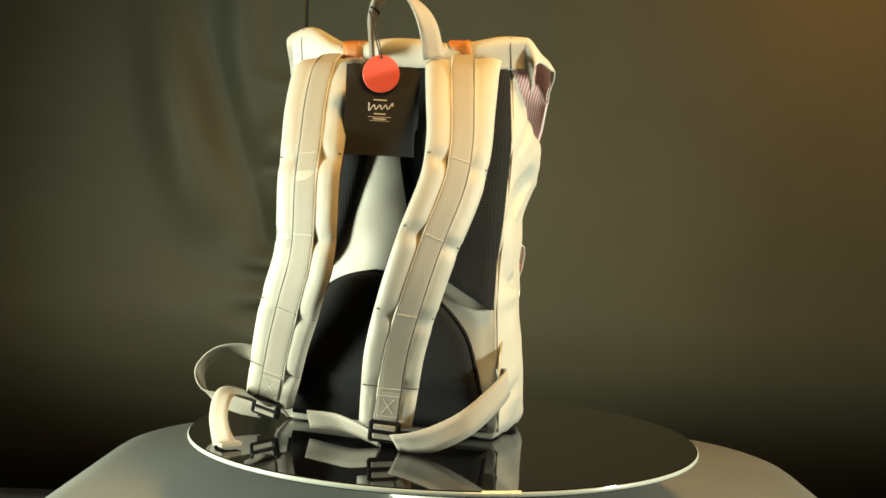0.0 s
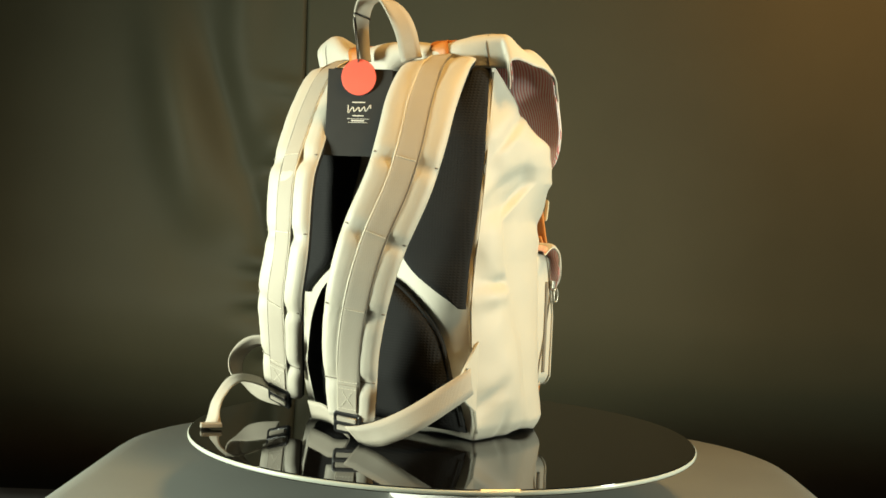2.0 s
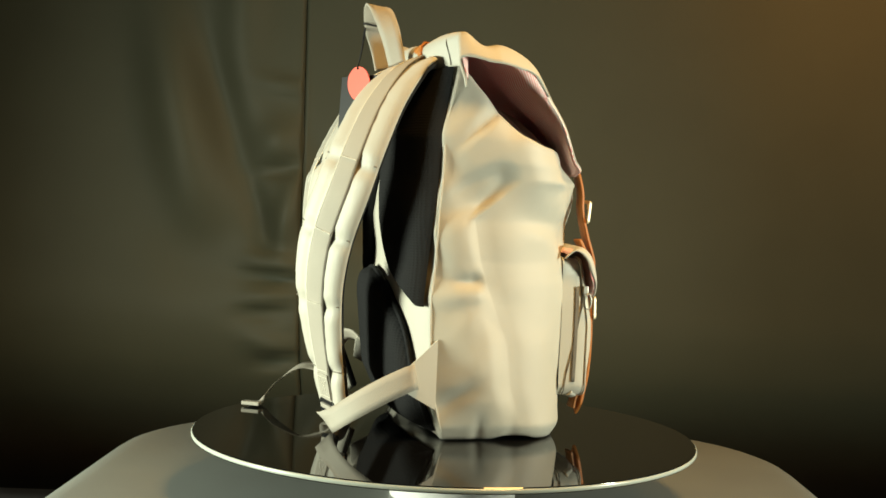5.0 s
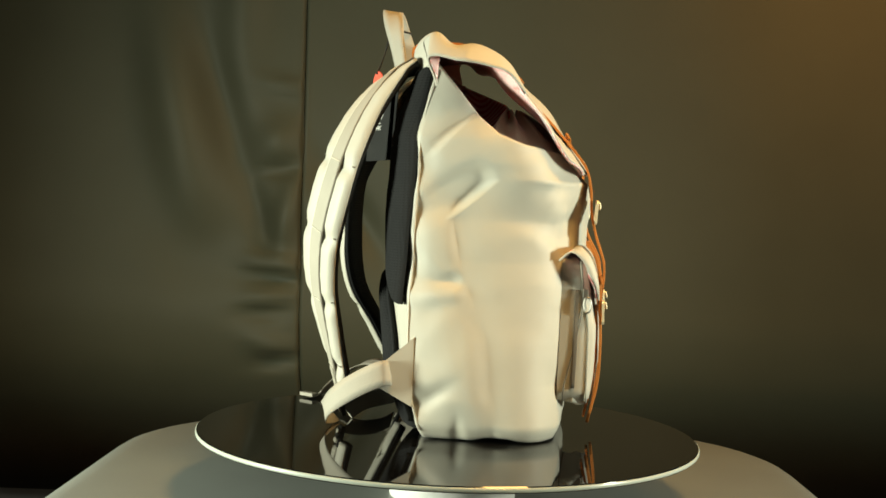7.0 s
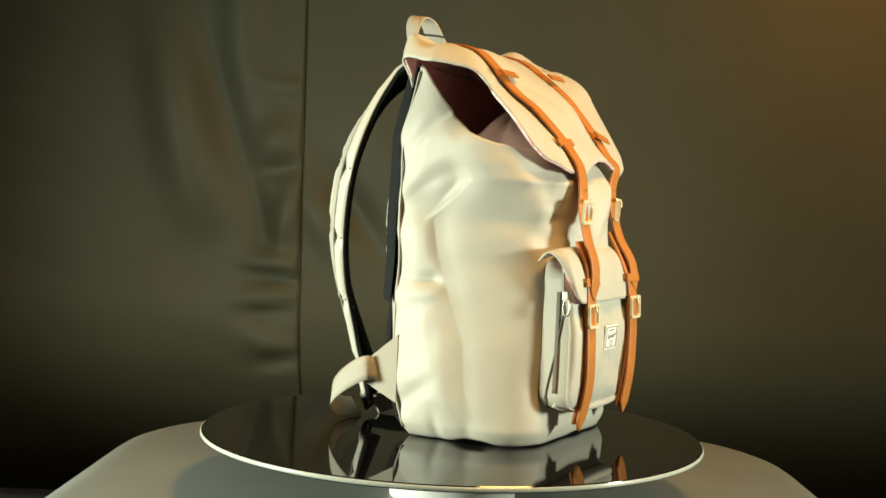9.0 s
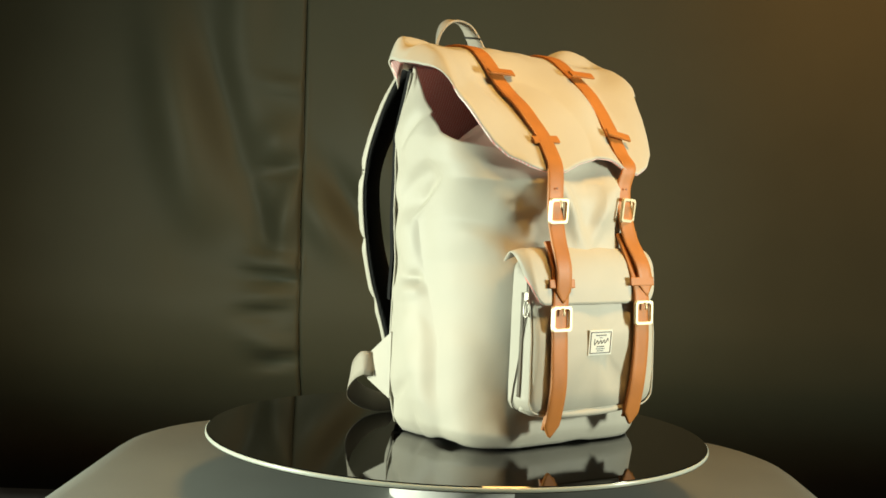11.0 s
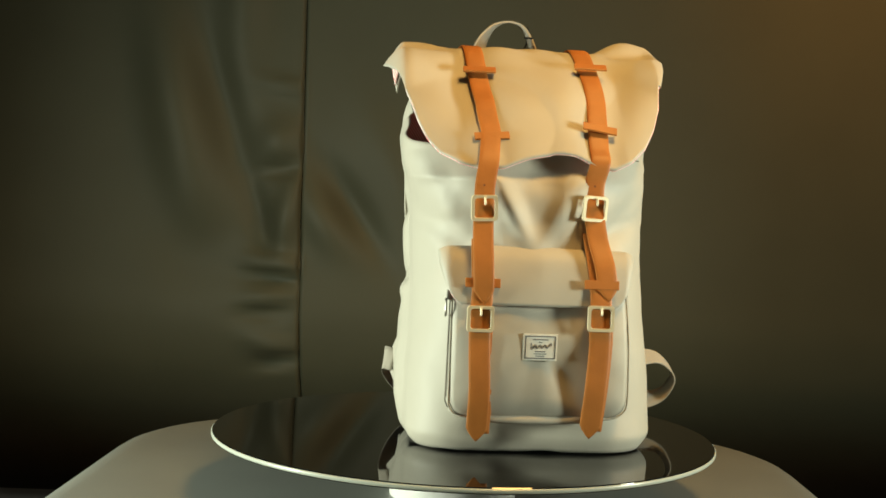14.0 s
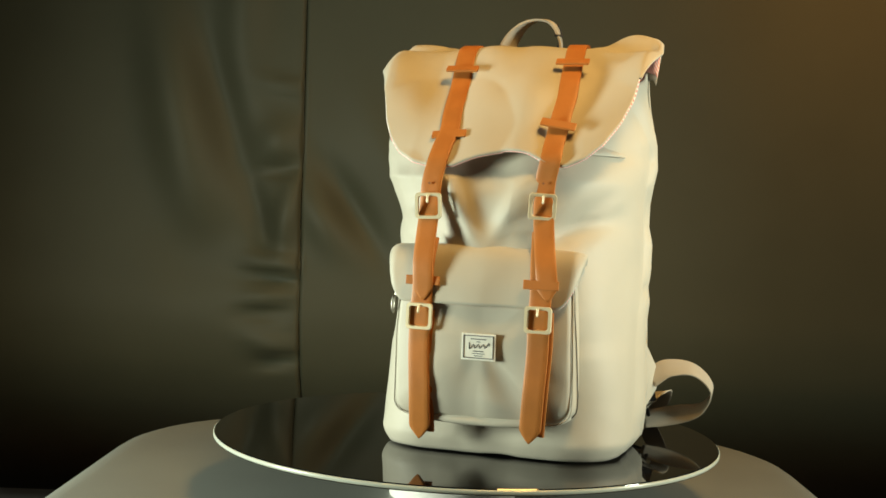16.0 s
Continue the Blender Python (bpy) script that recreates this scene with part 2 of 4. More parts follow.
def build_pedestal():
    stand = new("pedestal")
    stand.matrix_world = pose(0.0, 0.035, 0)
    tagged(stand, "dark satin pedestal with rounded corners standing on the floor", "pedestal")
    for name, rings, text in (("top", rounded_slab(0.524, 0.535, 0.31, -0.150, -0.080, 0.060), "dark satin top with soft edges"),
                              ("column", rounded_slab(0.480, 0.505, 0.28, -0.93, -0.151, 0.004), "dark column down to the floor")):
        k = len(rings[0])
        vs = [p for ring in rings for p in ring]
        fs = [(j * k + i, j * k + (i + 1) % k, (j + 1) * k + (i + 1) % k, (j + 1) * k + i) for j in range(len(rings) - 1) for i in range(k)]
        fs += [tuple(range(k)), tuple((len(rings) - 1) * k + i for i in range(k))]
        link(name, vs, fs, PLATFORM, stand, text)


def build_turntable():
    table = new("turntable")
    tagged(table, "motorised turntable with white base and round black glass plate", "turntable")
    lathe("housing", [(0.078, -0.083), (0.080, -0.080), (0.080, -0.050), (0.077, -0.046)], WHITE, table, "white plastic motor housing")
    lathe("rotor", [(0.070, -0.0455), (0.070, -0.0125), (0.066, -0.0085)], WHITE, table, "white rotor under the plate")
    plate = lathe("plate", [(0.3155, -0.0075), (0.3165, -0.0065), (0.3165, -0.001), (0.3155, 0.0)], GLASS, table, "round black glass plate")
    lathe("edge", [(0.3167, -0.0062), (0.3178, -0.0050), (0.3178, -0.0022), (0.3167, -0.0012)], EDGE_GLINT, plate, "polished plate edge with its highlights put in as pale colour")
    return plate


# ---- the backpack ----
# its own space: x along the front, y towards the back panel, z up from the plate
XL = [(0.0, -0.140), (0.02, -0.1444), (0.07, -0.1452), (0.12, -0.1425), (0.17, -0.1400), (0.22, -0.1405), (0.27, -0.1455), (0.32, -0.1475), (0.37, -0.1500), (0.42, -0.1440), (0.46, -0.1400)]
XR = [(0.0, 0.152), (0.02, 0.1577), (0.07, 0.1564), (0.12, 0.1547), (0.17, 0.1525), (0.22, 0.1525), (0.27, 0.1500), (0.32, 0.1520), (0.37, 0.1554), (0.42, 0.1470), (0.46, 0.1440)]
YF = [(0.0, -0.088), (0.02, -0.0925), (0.07, -0.0948), (0.12, -0.1062), (0.17, -0.1150), (0.22, -0.1115), (0.27, -0.1060), (0.32, -0.1080), (0.37, -0.0711), (0.42, -0.0327), (0.46, -0.02)]
YB = [(0.0, 0.076), (0.02, 0.0821), (0.07, 0.0960), (0.12, 0.0970), (0.17, 0.0985), (0.22, 0.0945), (0.27, 0.0945), (0.32, 0.0914), (0.37, 0.0910), (0.42, 0.0809), (0.46, 0.074)]


def bulge(x, z):
    """How far the padded back stands out behind the side seams."""
    k = max(0.0, 1 - (x / 0.150) ** 2)
    return curve(z, [(0.0, 0.010), (0.08, 0.030), (0.18, 0.040), (0.30, 0.044), (0.40, 0.040), (0.46, 0.026)]) * k**0.8


def back_y(x, z):
    return curve(z, YB) + bulge(x, z)


RB = 0.004
# the front corners' radii, x = -0.14 side and x = 0.15 side
RLZ = [(0.0, 0.058), (0.02, 0.0668), (0.07, 0.0855), (0.12, 0.1016), (0.17, 0.1307), (0.22, 0.1450), (0.27, 0.1500), (0.32, 0.0927), (0.37, 0.0773), (0.42, 0.0706)]
RRZ = [(0.0, 0.066), (0.02, 0.0754), (0.07, 0.0900), (0.12, 0.1127), (0.17, 0.1457), (0.22, 0.1650), (0.27, 0.1700), (0.32, 0.1600), (0.37, 0.1400), (0.42, 0.1251)]
ROUND = ([("F", i / 44) for i in range(44)] + [("FR", i / 12) for i in range(12)] + [("R", i / 34) for i in range(34)] + [("BR", i / 4) for i in range(4)]
         + [("B", i / 26) for i in range(26)] + [("BL", i / 4) for i in range(4)] + [("L", i / 34) for i in range(34)] + [("FL", i / 12) for i in range(12)])


def ledge(a, b, centre, span, depth, above, below):
    """A fold with one soft and one sharp side, along a line b = centre(a)."""
    e = b - centre
    return -depth * math.exp(-(e / (above if e > 0 else below)) ** 2) * math.exp(-(a / span) ** 4)


def folds(region, x, y, z, w):
    """The slumped cloth's creases and dents, outwards positive."""
    up = min(1.0, max(0.15, z / 0.25))
    d = 0.0020 * noise.noise(Vector((x * 14, y * 14, z * 11))) + 0.0008 * noise.noise(Vector((x * 40, y * 40, z * 32)))
    d += up * 0.0030 * (abs(noise.noise(Vector((x * 9 + 3, y * 9, z * 13 + 2)))) - 0.2)
    a, b = 0.8 * z + 0.6 * (x + y), 0.8 * (x + y) - 0.6 * z
    d -= up * 0.0042 * (abs(noise.noise(Vector((a * 13 + 1, b * 6 + 4, 3.3)))) - 0.2)
    d -= up * 0.0028 * (abs(noise.noise(Vector((a * 9 + 8, b * 21 + 2, 6.1)))) - 0.2)
    if region in ("L", "R"):
        e = 0.006 * hill(y, z, -0.02, 0.235, 0.07, 0.05, 0.3) - 0.011 * hill(y, z, -0.01, 0.305, 0.085, 0.015, -0.30)
        e += 0.003 * hill(y, z, -0.02, 0.345, 0.07, 0.020, -0.45)
        e += 0.006 * hill(y, z, 0.04, 0.40, 0.04, 0.03, -0.7)
        e -= 0.005 * hill(y, z, 0.03, 0.198, 0.06, 0.007, -0.14) - 0.004 * hill(y, z, 0.03, 0.180, 0.06, 0.010, -0.14)
        e -= 0.006 * hill(y, z, -0.05, 0.20, 0.05, 0.009, 0.45) + 0.006 * hill(y, z, -0.05, 0.11, 0.05, 0.010, 0.55)
        e += 0.006 * hill(y, z, 0.0, 0.09, 0.06, 0.06) - 0.005 * hill(y, z, 0.06, 0.055, 0.03, 0.010, -0.6)
        e -= 0.006 * hill(y, z, -0.02, 0.010, 0.010, 0.02) + 0.004 * hill(y, z, 0.03, 0.012, 0.008, 0.02)
        e += ledge(y - 0.0, z, 0.330 - 4.5 * (y + 0.012) ** 2, 0.085, 0.010, 0.014, 0.036)
        e += ledge(y - 0.05, z, 0.197 + 0.10 * (y - 0.05), 0.050, 0.0040, 0.018, 0.006)
        e += ledge(y + 0.04, z, 0.215 + 0.55 * (y + 0.04), 0.045, 0.0040, 0.022, 0.008)
        e += ledge(y + 0.03, z, 0.120 + 0.60 * (y + 0.03), 0.050, 0.0035, 0.024, 0.008)
        e += ledge(y - 0.03, z, 0.395 - 0.9 * (y - 0.03), 0.040, 0.0060, 0.020, 0.006)
        d += e * w * (1.0 if region == "L" else 0.45)
    if region in ("F", "FL", "FR"):
        base, d = d, 0.0
        d -= 0.012 * hill(x, z, 0.0, 0.330, 0.032, 0.020) - 0.012 * hill(x, z, -0.036, 0.29, 0.013, 0.05, 0.5) - 0.006 * hill(x, z, 0.026, 0.29, 0.012, 0.05, -0.5)
        d += 0.007 * hill(x, z, -0.108, 0.275, 0.018, 0.06, -0.35) - 0.009 * hill(x, z, -0.10, 0.335, 0.035, 0.016, 0.5) - 0.010 * hill(x, z, -0.085, 0.25, 0.02, 0.03, 0.6)
        d += 0.004 * hill(x, z, 0.10, 0.30, 0.03, 0.02, 0.6) - 0.012 * hill(x, z, 0.110, 0.27, 0.035, 0.012, 0.6)
        d += 0.005 * hill(x, z, 0.12, 0.17, 0.015, 0.08) - 0.004 * hill(x, z, -0.115, 0.10, 0.012, 0.06, 0.3)
        d += ledge(x + 0.085, z, 0.300 - 1.4 * (x + 0.10), 0.045, 0.009, 0.026, 0.009)
        d += ledge(x + 0.110, z, 0.255 - 0.9 * (x + 0.11), 0.040, 0.007, 0.024, 0.009)
        d += ledge(x - 0.100, z, 0.275 + 1.1 * (x - 0.10), 0.035, 0.010, 0.022, 0.006)
        d += ledge(x - 0.005, z, 0.296 + 2.2 * math.sqrt(x * x + 0.0010), 0.045, 0.009, 0.024, 0.010)
        d = base + d * w
    return d


def body_point(item, z):
    region, s = item
    xl, xr, yf, yb = curve(z, XL), curve(z, XR), curve(z, YF), curve(z, YB)
    depth = 0.85 * (yb - yf)
    rl, rr = curve(z, RLZ), curve(z, RRZ)
    lx, rx = min(rl, 0.100), min(rr, 0.125)
    yl, yr = min(yf, -0.084) + min(rl, depth), min(yf, -0.084) + min(rr, depth)
    n = (0, 0)
    if region == "F":
        x, y, n = xl + lx + (xr - xl - lx - rx) * s, yf, (0, -1)
    elif region == "R":
        x, y, n = xr, yr + (yb - RB - yr) * s, (1, 0)
    elif region == "B":
        x, y, n = xr - RB - (xr - xl - 2 * RB) * s, yb, (0, 1)
        y += bulge(x, z) - 0.004
    elif region == "L":
        x, y, n = xl - 0.014 * s * s * math.exp(-((z - 0.372) / 0.040) ** 2), yb - RB - (yb - RB - yl) * s, (-1, 0)
    else:
        cx, cy, r, deep, a0 = {"FR": (xr - rx, yr, rx, yr - yf, -90), "BR": (xr - RB, yb - RB, RB, RB, 0),
                               "BL": (xl + RB, yb - RB, RB, RB, 90), "FL": (xl + lx, yl, lx, yl - yf, 180)}[region]
        a = radians(a0 + 90 * s)
        n = (math.cos(a), math.sin(a))
        x, y = cx + r * n[0], cy + deep * n[1]
        if region == "FL":
            x -= 0.014 * math.exp(-((z - 0.372) / 0.040) ** 2) * math.cos(math.pi / 2 * s)
    w = {"L": min(1.0, (1 - s) / 0.3), "R": min(1.0, s / 0.3), "FL": s, "FR": 1 - s}.get(region, 1.0)
    d = folds(region, x, y, z, w * w * (3 - 2 * w))
    if region in ("L", "R"):
        d += 0.007 * math.sin(math.pi * s) * min(1, z / 0.05)
    return x + n[0] * d, y + n[1] * d


def mouth(item):
    """The height of the sack's upper edge round its opening."""
    region, s = item
    if region == "F":
        return 0.372 - 0.012 * math.cos(2 * math.pi * s)
    if region == "FR":
        return 0.360 + 0.072 * s**0.7
    if region == "FL":
        return curve(s, [(0, 0.376), (0.3, 0.364), (0.7, 0.358), (1, 0.360)])
    if region == "R":
        return 0.432 + 0.026 * s
    if region == "L":
        return curve(1 - s, [(0, 0.376), (0.3, 0.396), (0.6, 0.424), (0.8, 0.442), (1, 0.459)])
    return 0.460


def build_body(pack):
    k, rows = len(ROUND), 110
    vs, fs = [], []
    for j in range(rows + 1):
        v = j / rows
        for item in ROUND:
            z = 0.003 + (mouth(item) - 0.003) * v
            x, y = body_point(item, z)
            if z < 0.02:
                q = 1 - 0.06 * (1 - z / 0.02) ** 2
                x, y = x * q, y * q
            zz = z
            if j == 0:
                zz = 0.002 + 0.004 * max(0, noise.noise(Vector((x * 20, y * 20, 7.0)))) + 0.006 * hill(x, y, -0.14, -0.02, 0.03, 0.02)
            if item[0] in ("R", "L", "FR", "FL") and z > 0.34:
                f = (z - 0.34) / 0.1
                x += (-1 if "R" in item[0] else 1) * 0.026 * f * hill(y, 0, -0.005, 0, 0.045, 1)
            vs.append((x, y, zz))
    for j in range(rows):
        for i in range(k):
            fs.append((j * k + i, j * k + (i + 1) % k, (j + 1) * k + (i + 1) % k, (j + 1) * k + i))
    for q in (0.8, 0.4):
        vs += [(vs[i][0] * q, vs[i][1] * q, 0.004) for i in range(k)]
    a = (rows + 1) * k
    for i in range(k):
        fs.append((i, (i + 1) % k, a + (i + 1) % k, a + i))
        fs.append((a + i, a + (i + 1) % k, a + k + (i + 1) % k, a + k + i))
    fs.append(tuple(a + k + i for i in range(k)))
    # the inner skin takes the lining with the sack's shade in its colour
    body = link("body", vs, fs, [CANVAS, LINING_SHADED], pack, "pale khaki canvas sack, slumped and creased")
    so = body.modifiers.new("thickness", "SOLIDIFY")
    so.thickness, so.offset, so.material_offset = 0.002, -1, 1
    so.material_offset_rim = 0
    # gathered collar under the lid

    def collar(u, v):
        a = radians(-205 + 230 * u)
        rx, ry = 0.135 * (1 - 0.75 * v), 0.088 * (1 - 0.85 * v)
        r = 1 + 0.04 * math.sin(26 * a) * v * (1 - 0.4 * v)
        z = 0.352 + 0.085 * v - 0.03 * v * v + 0.008 * math.sin(13 * a + 1) * v
        return (rx * math.cos(a) * r, -0.008 + ry * math.sin(a) * r, z)

    sheet("collar", collar, 90, 14, CANVAS, body, "gathered drawcord collar", thick=0.002)
    # piped seams where the back meets the sides
    for x0 in (-1, 1):
        pts = [(curve(z, XL if x0 < 0 else XR) + x0 * 0.0005, curve(z, YB) - 0.003, z) for z in np.linspace(0.012, 0.450, 14)]
        tube("seam", pts, 0.0013, CANVAS, body, n=50, k=6)
    return body


def pad(name, left, right, z0, z1, parent, label, thick, nx=56, nz=110):
    """A padded mesh panel on the back between two outlines left(z) and right(z)."""
    vs, fs = [], []
    for j in range(nz + 1):
        z = z0 + (z1 - z0) * (0.5 - 0.5 * math.cos(math.pi * j / nz))
        a, b = left(z), right(z)
        for i in range(nx + 1):
            x = a + (b - a) * (0.5 - 0.5 * math.cos(math.pi * i / nx))
            d = max(0.0, min(x - a, b - x, (z - z0) * 1.5, (z1 - z) * 1.5))
            h = thick * (1 - math.exp(-d / 0.006))
            rim = i in (0, nx) or j in (0, nz)
            vs.append((x, back_y(x, z) + (-0.003 if rim else 0.0015 + h), z))
    for j in range(nz):
        for i in range(nx):
            k = j * (nx + 1) + i
            fs.append((k, k + 1, k + nx + 2, k + nx + 1))
    return link(name, vs, fs, MESH, parent, label)


def build_back(pack):
    panel = new("back_panel")
    panel.parent = pack
    inner = [(0.164, -0.1335), (0.171, -0.125), (0.184, -0.105), (0.205, -0.075), (0.228, -0.055), (0.262, -0.040), (0.30, -0.031), (0.345, -0.022), (0.46, -0.014)]
    soft = [(z, x) for z, _, x in spline([(z, 0, x) for z, x in inner], 60)]
    pad("upper_pad", lambda z: curve(z, XL) + 0.001, lambda z: curve(z, soft), 0.164, 0.456, panel, "black spacer-mesh back padding", 0.010)
    pad("upper_pad", lambda z: -curve(z, soft), lambda z: curve(z, XR) - 0.001, 0.164, 0.456, panel, "black spacer-mesh back padding", 0.010)
    arch = [(0.012, 0.131), (0.05, 0.129), (0.09, 0.122), (0.132, 0.110), (0.166, 0.085), (0.186, 0.060), (0.197, 0.036), (0.204, 0.004)]
    wide = [(z, x) for z, _, x in spline([(z, 0, x) for z, x in arch], 60)]
    pad("lower_pad", lambda z: -curve(z, wide), lambda z: curve(z, wide), 0.012, 0.204, panel, "arched black spacer-mesh back padding", 0.014, 90)
    rim = [(-x, z) for z, x in wide if z > 0.02] + [(x, z) for z, x in reversed(wide) if z > 0.02]
    tube("binding", [(x, back_y(x, z) + 0.003, z) for x, z in rim], 0.0028, MESH, panel, n=120)
    return panel


STRAPS = {
    -1: [(-0.090, 0.108, 0.462), (-0.095, 0.128, 0.450), (-0.106, 0.161, 0.408), (-0.114, 0.184, 0.360), (-0.1125, 0.2005, 0.312), (-0.094, 0.2185, 0.245), (-0.076, 0.2220, 0.184), (-0.056, 0.2120, 0.119), (-0.046, 0.2000, 0.068), (-0.0393, 0.1910, 0.030)],
    1: [(0.082, 0.108, 0.463), (0.080, 0.134, 0.449), (0.075, 0.165, 0.405), (0.066, 0.194, 0.352), (0.0625, 0.2100, 0.311), (0.063, 0.2130, 0.226), (0.080, 0.2060, 0.170), (0.103, 0.1830, 0.119), (0.121, 0.1620, 0.072), (0.135, 0.1460, 0.036)],
}


def build_strap(pack, sign):
    """A padded shoulder strap: canvas face, mesh lining, centre webbing, quilting seams, adjuster."""
    pts = STRAPS[sign]
    widths = [0.090, 0.088, 0.084, 0.081, 0.079, 0.078, 0.075, 0.070, 0.066, 0.062]
    tip = Vector(pts[-1])
    turns = [8, 22, 36, 43, 45, 43, 38, 30, 22, 17] if sign < 0 else [-4, -2, 0, 0, 0, -2, 0, 3, 4, 4]
    sides = [Vector((math.cos(radians(a)), math.sin(radians(a)), 0.0)) for a in turns]
    full = [(*p, *s, w) for p, s, w in zip(pts, sides, widths)]
    s = spline(full, 90)
    strap = new("shoulder_strap")
    strap.parent = pack
    # quilted padding: pinched at the seams
    seams = [0.335, 0.525, 0.715, 0.90]
    nj = 16
    vs, fs, back = [], [], []
    frames = []
    for i, row in enumerate(s):
        t = (Vector(s[min(i + 1, 89)][:3]) - Vector(s[max(i - 1, 0)][:3])).normalized()
        sv = Vector(row[3:6])
        sv = (sv - t * sv.dot(t)).normalized()
        nv = t.cross(sv)
        if nv.y < 0:
            nv = -nv
        frames.append((Vector(row[:3]), t, sv, nv, row[6] / 2))
        u = i / 89
        pinch = min(1, min(abs(u - q) for q in seams) / 0.030) ** 0.7
        ring = []
        for j in range(nj + 1):
            a = -1 + 2 * j / nj
            h = 0.0062 * min(1, 0.30 + u / 0.16) * (1 - abs(a) ** 8) * (0.08 + 0.92 * pinch) + 0.0015
            h -= 0.0014 * (math.exp(-((abs(a) - 0.36) / 0.06) ** 2))
            h += 0.0006 * noise.noise(Vector((u * 40, a * 5, sign)))
            w = row[6] / 2 * (1 - 0.07 * (1 - pinch))
            ring.append(Vector(row[:3]) + sv * (a * w) + nv * (h if abs(a) < 1 else 0))
        vs += ring
        vs += [Vector(row[:3]) + sv * (a * row[6] / 2) - nv * 0.002 for a in (1, -1)]
    k = nj + 3
    for i in range(89):
        for j in range(k):
            fs.append((i * k + j, i * k + (j + 1) % k, (i + 1) * k + (j + 1) % k, (i + 1) * k + j))
    fs += [tuple(range(k)), tuple(89 * k + j for j in range(k))]
    link("padding", vs, fs, CANVAS, strap, "quilted khaki canvas padding")
    vs, fs = [], []
    for p, t, sv, nv, w in frames:
        for a, h in ((-0.985, -0.0018), (-0.97, -0.007), (-0.8, -0.010), (0, -0.0115), (0.8, -0.010), (0.97, -0.007), (0.985, -0.0018)):
            vs.append(p + sv * (a * w) + nv * h)
    for i in range(89):
        for j in range(7):
            fs.append((i * 7 + j, i * 7 + (j + 1) % 7, (i + 1) * 7 + (j + 1) % 7, (i + 1) * 7 + j))
    fs += [tuple(range(7)), tuple(89 * 7 + j for j in range(7))]
    link("mesh_lining", vs, fs, MESH, strap, "black mesh underside")
    ribbon("webbing", [tuple(p + nv * 0.0074) + tuple(sv) + (0.025,) for p, t, sv, nv, w in frames[::6] + [frames[-1]]], (1, 0, 0), 0.025, 0.0016, WEBBING, strap, "flat centre webbing", n=90, out=(0, 1, 0.2))
    for q in (-1, 1):
        tube("quilt_seam", [tuple(p + nv * 0.0068 + sv * (q * 0.0135)) for p, t, sv, nv, w in frames[::4] + [frames[-1]]], 0.0010, SEAM if q * sign > 0 else STITCH, strap, n=80, k=5)
    for q in seams:
        p, t, sv, nv, w = frames[int(q * 89)]
        bm = bmesh.new()
        m = Matrix((sv, t, nv)).transposed().to_4x4()
        for i in range(7):
            box(bm, Matrix.Translation(p + nv * 0.0086 + sv * (-0.0105 + 0.0035 * i)) @ m, 0.0026, 0.0011, 0.0010)
        part("bar_tack", bm, STITCH, strap, "pale row of stitches")
        # dark lines along the cross seams paint the shade in each pinch
        for e in (-1, 1):
            tube("cross_seam_shade", [tuple(p + sv * (e * w * f) + nv * h) for f, h in ((0.38, 0.0024), (0.6, 0.0024), (0.8, 0.0022), (0.96, 0.0016))], 0.0010, SEAM, strap, n=10, k=5)
    # boxed stitch patch at the lower end
    p, t, sv, nv, w = frames[84]
    m = Matrix((sv, t, nv)).transposed().to_4x4()
    bm = box(bmesh.new(), Matrix.Translation(p + nv * 0.0086) @ m, 0.0235, 0.034, 0.0016, 0.0005)
    part("end_patch", bm, WEBBING, strap, "sewn webbing end patch")
    bm = bmesh.new()
    for a, b, r in ((0, 0.013, 0), (0, -0.013, 0), (0, 0, 55), (0, 0, -55)):
        for i in range(6):
            d = -0.010 + 0.004 * i
            box(bm, Matrix.Translation(p + nv * 0.0096) @ m @ pose(0, 0, 0, 0, 0, r) @ pose(a + d, b, 0), 0.0028, 0.0008, 0.0006)
    part("stitch_cross", bm, STITCH, strap, "crossed pale stitching")
    # ladder-lock adjuster
    p, t, sv, nv, w = frames[-1]
    m = Matrix.Translation(p + t * 0.006 + nv * 0.006) @ Matrix((sv, t, nv)).transposed().to_4x4() @ Matrix.Diagonal((0.85, 0.70, 0.9, 1))
    bm = bmesh.new()
    box(bm, m @ pose(-0.019, 0, 0.001), 0.006, 0.036, 0.007, 0.002)
    box(bm, m @ pose(0.019, 0, 0.001), 0.006, 0.036, 0.007, 0.002)
    for b, h in ((-0.0165, 0.001), (-0.0005, 0.003), (0.0165, 0.001)):
        box(bm, m @ pose(0, b, h), 0.040, 0.0075, 0.0060, 0.0015)
    part("ladder_lock", bm, PLASTIC, strap, "black plastic ladder-lock adjuster")
    for b in (-0.0088, 0.0080):
        bm = box(bmesh.new(), m @ pose(0, b, 0.0050), 0.030, 0.0085, 0.0040, 0.0010)
        part("threaded_webbing", bm, WEBBING, strap, "webbing threaded through the adjuster")
    return strap


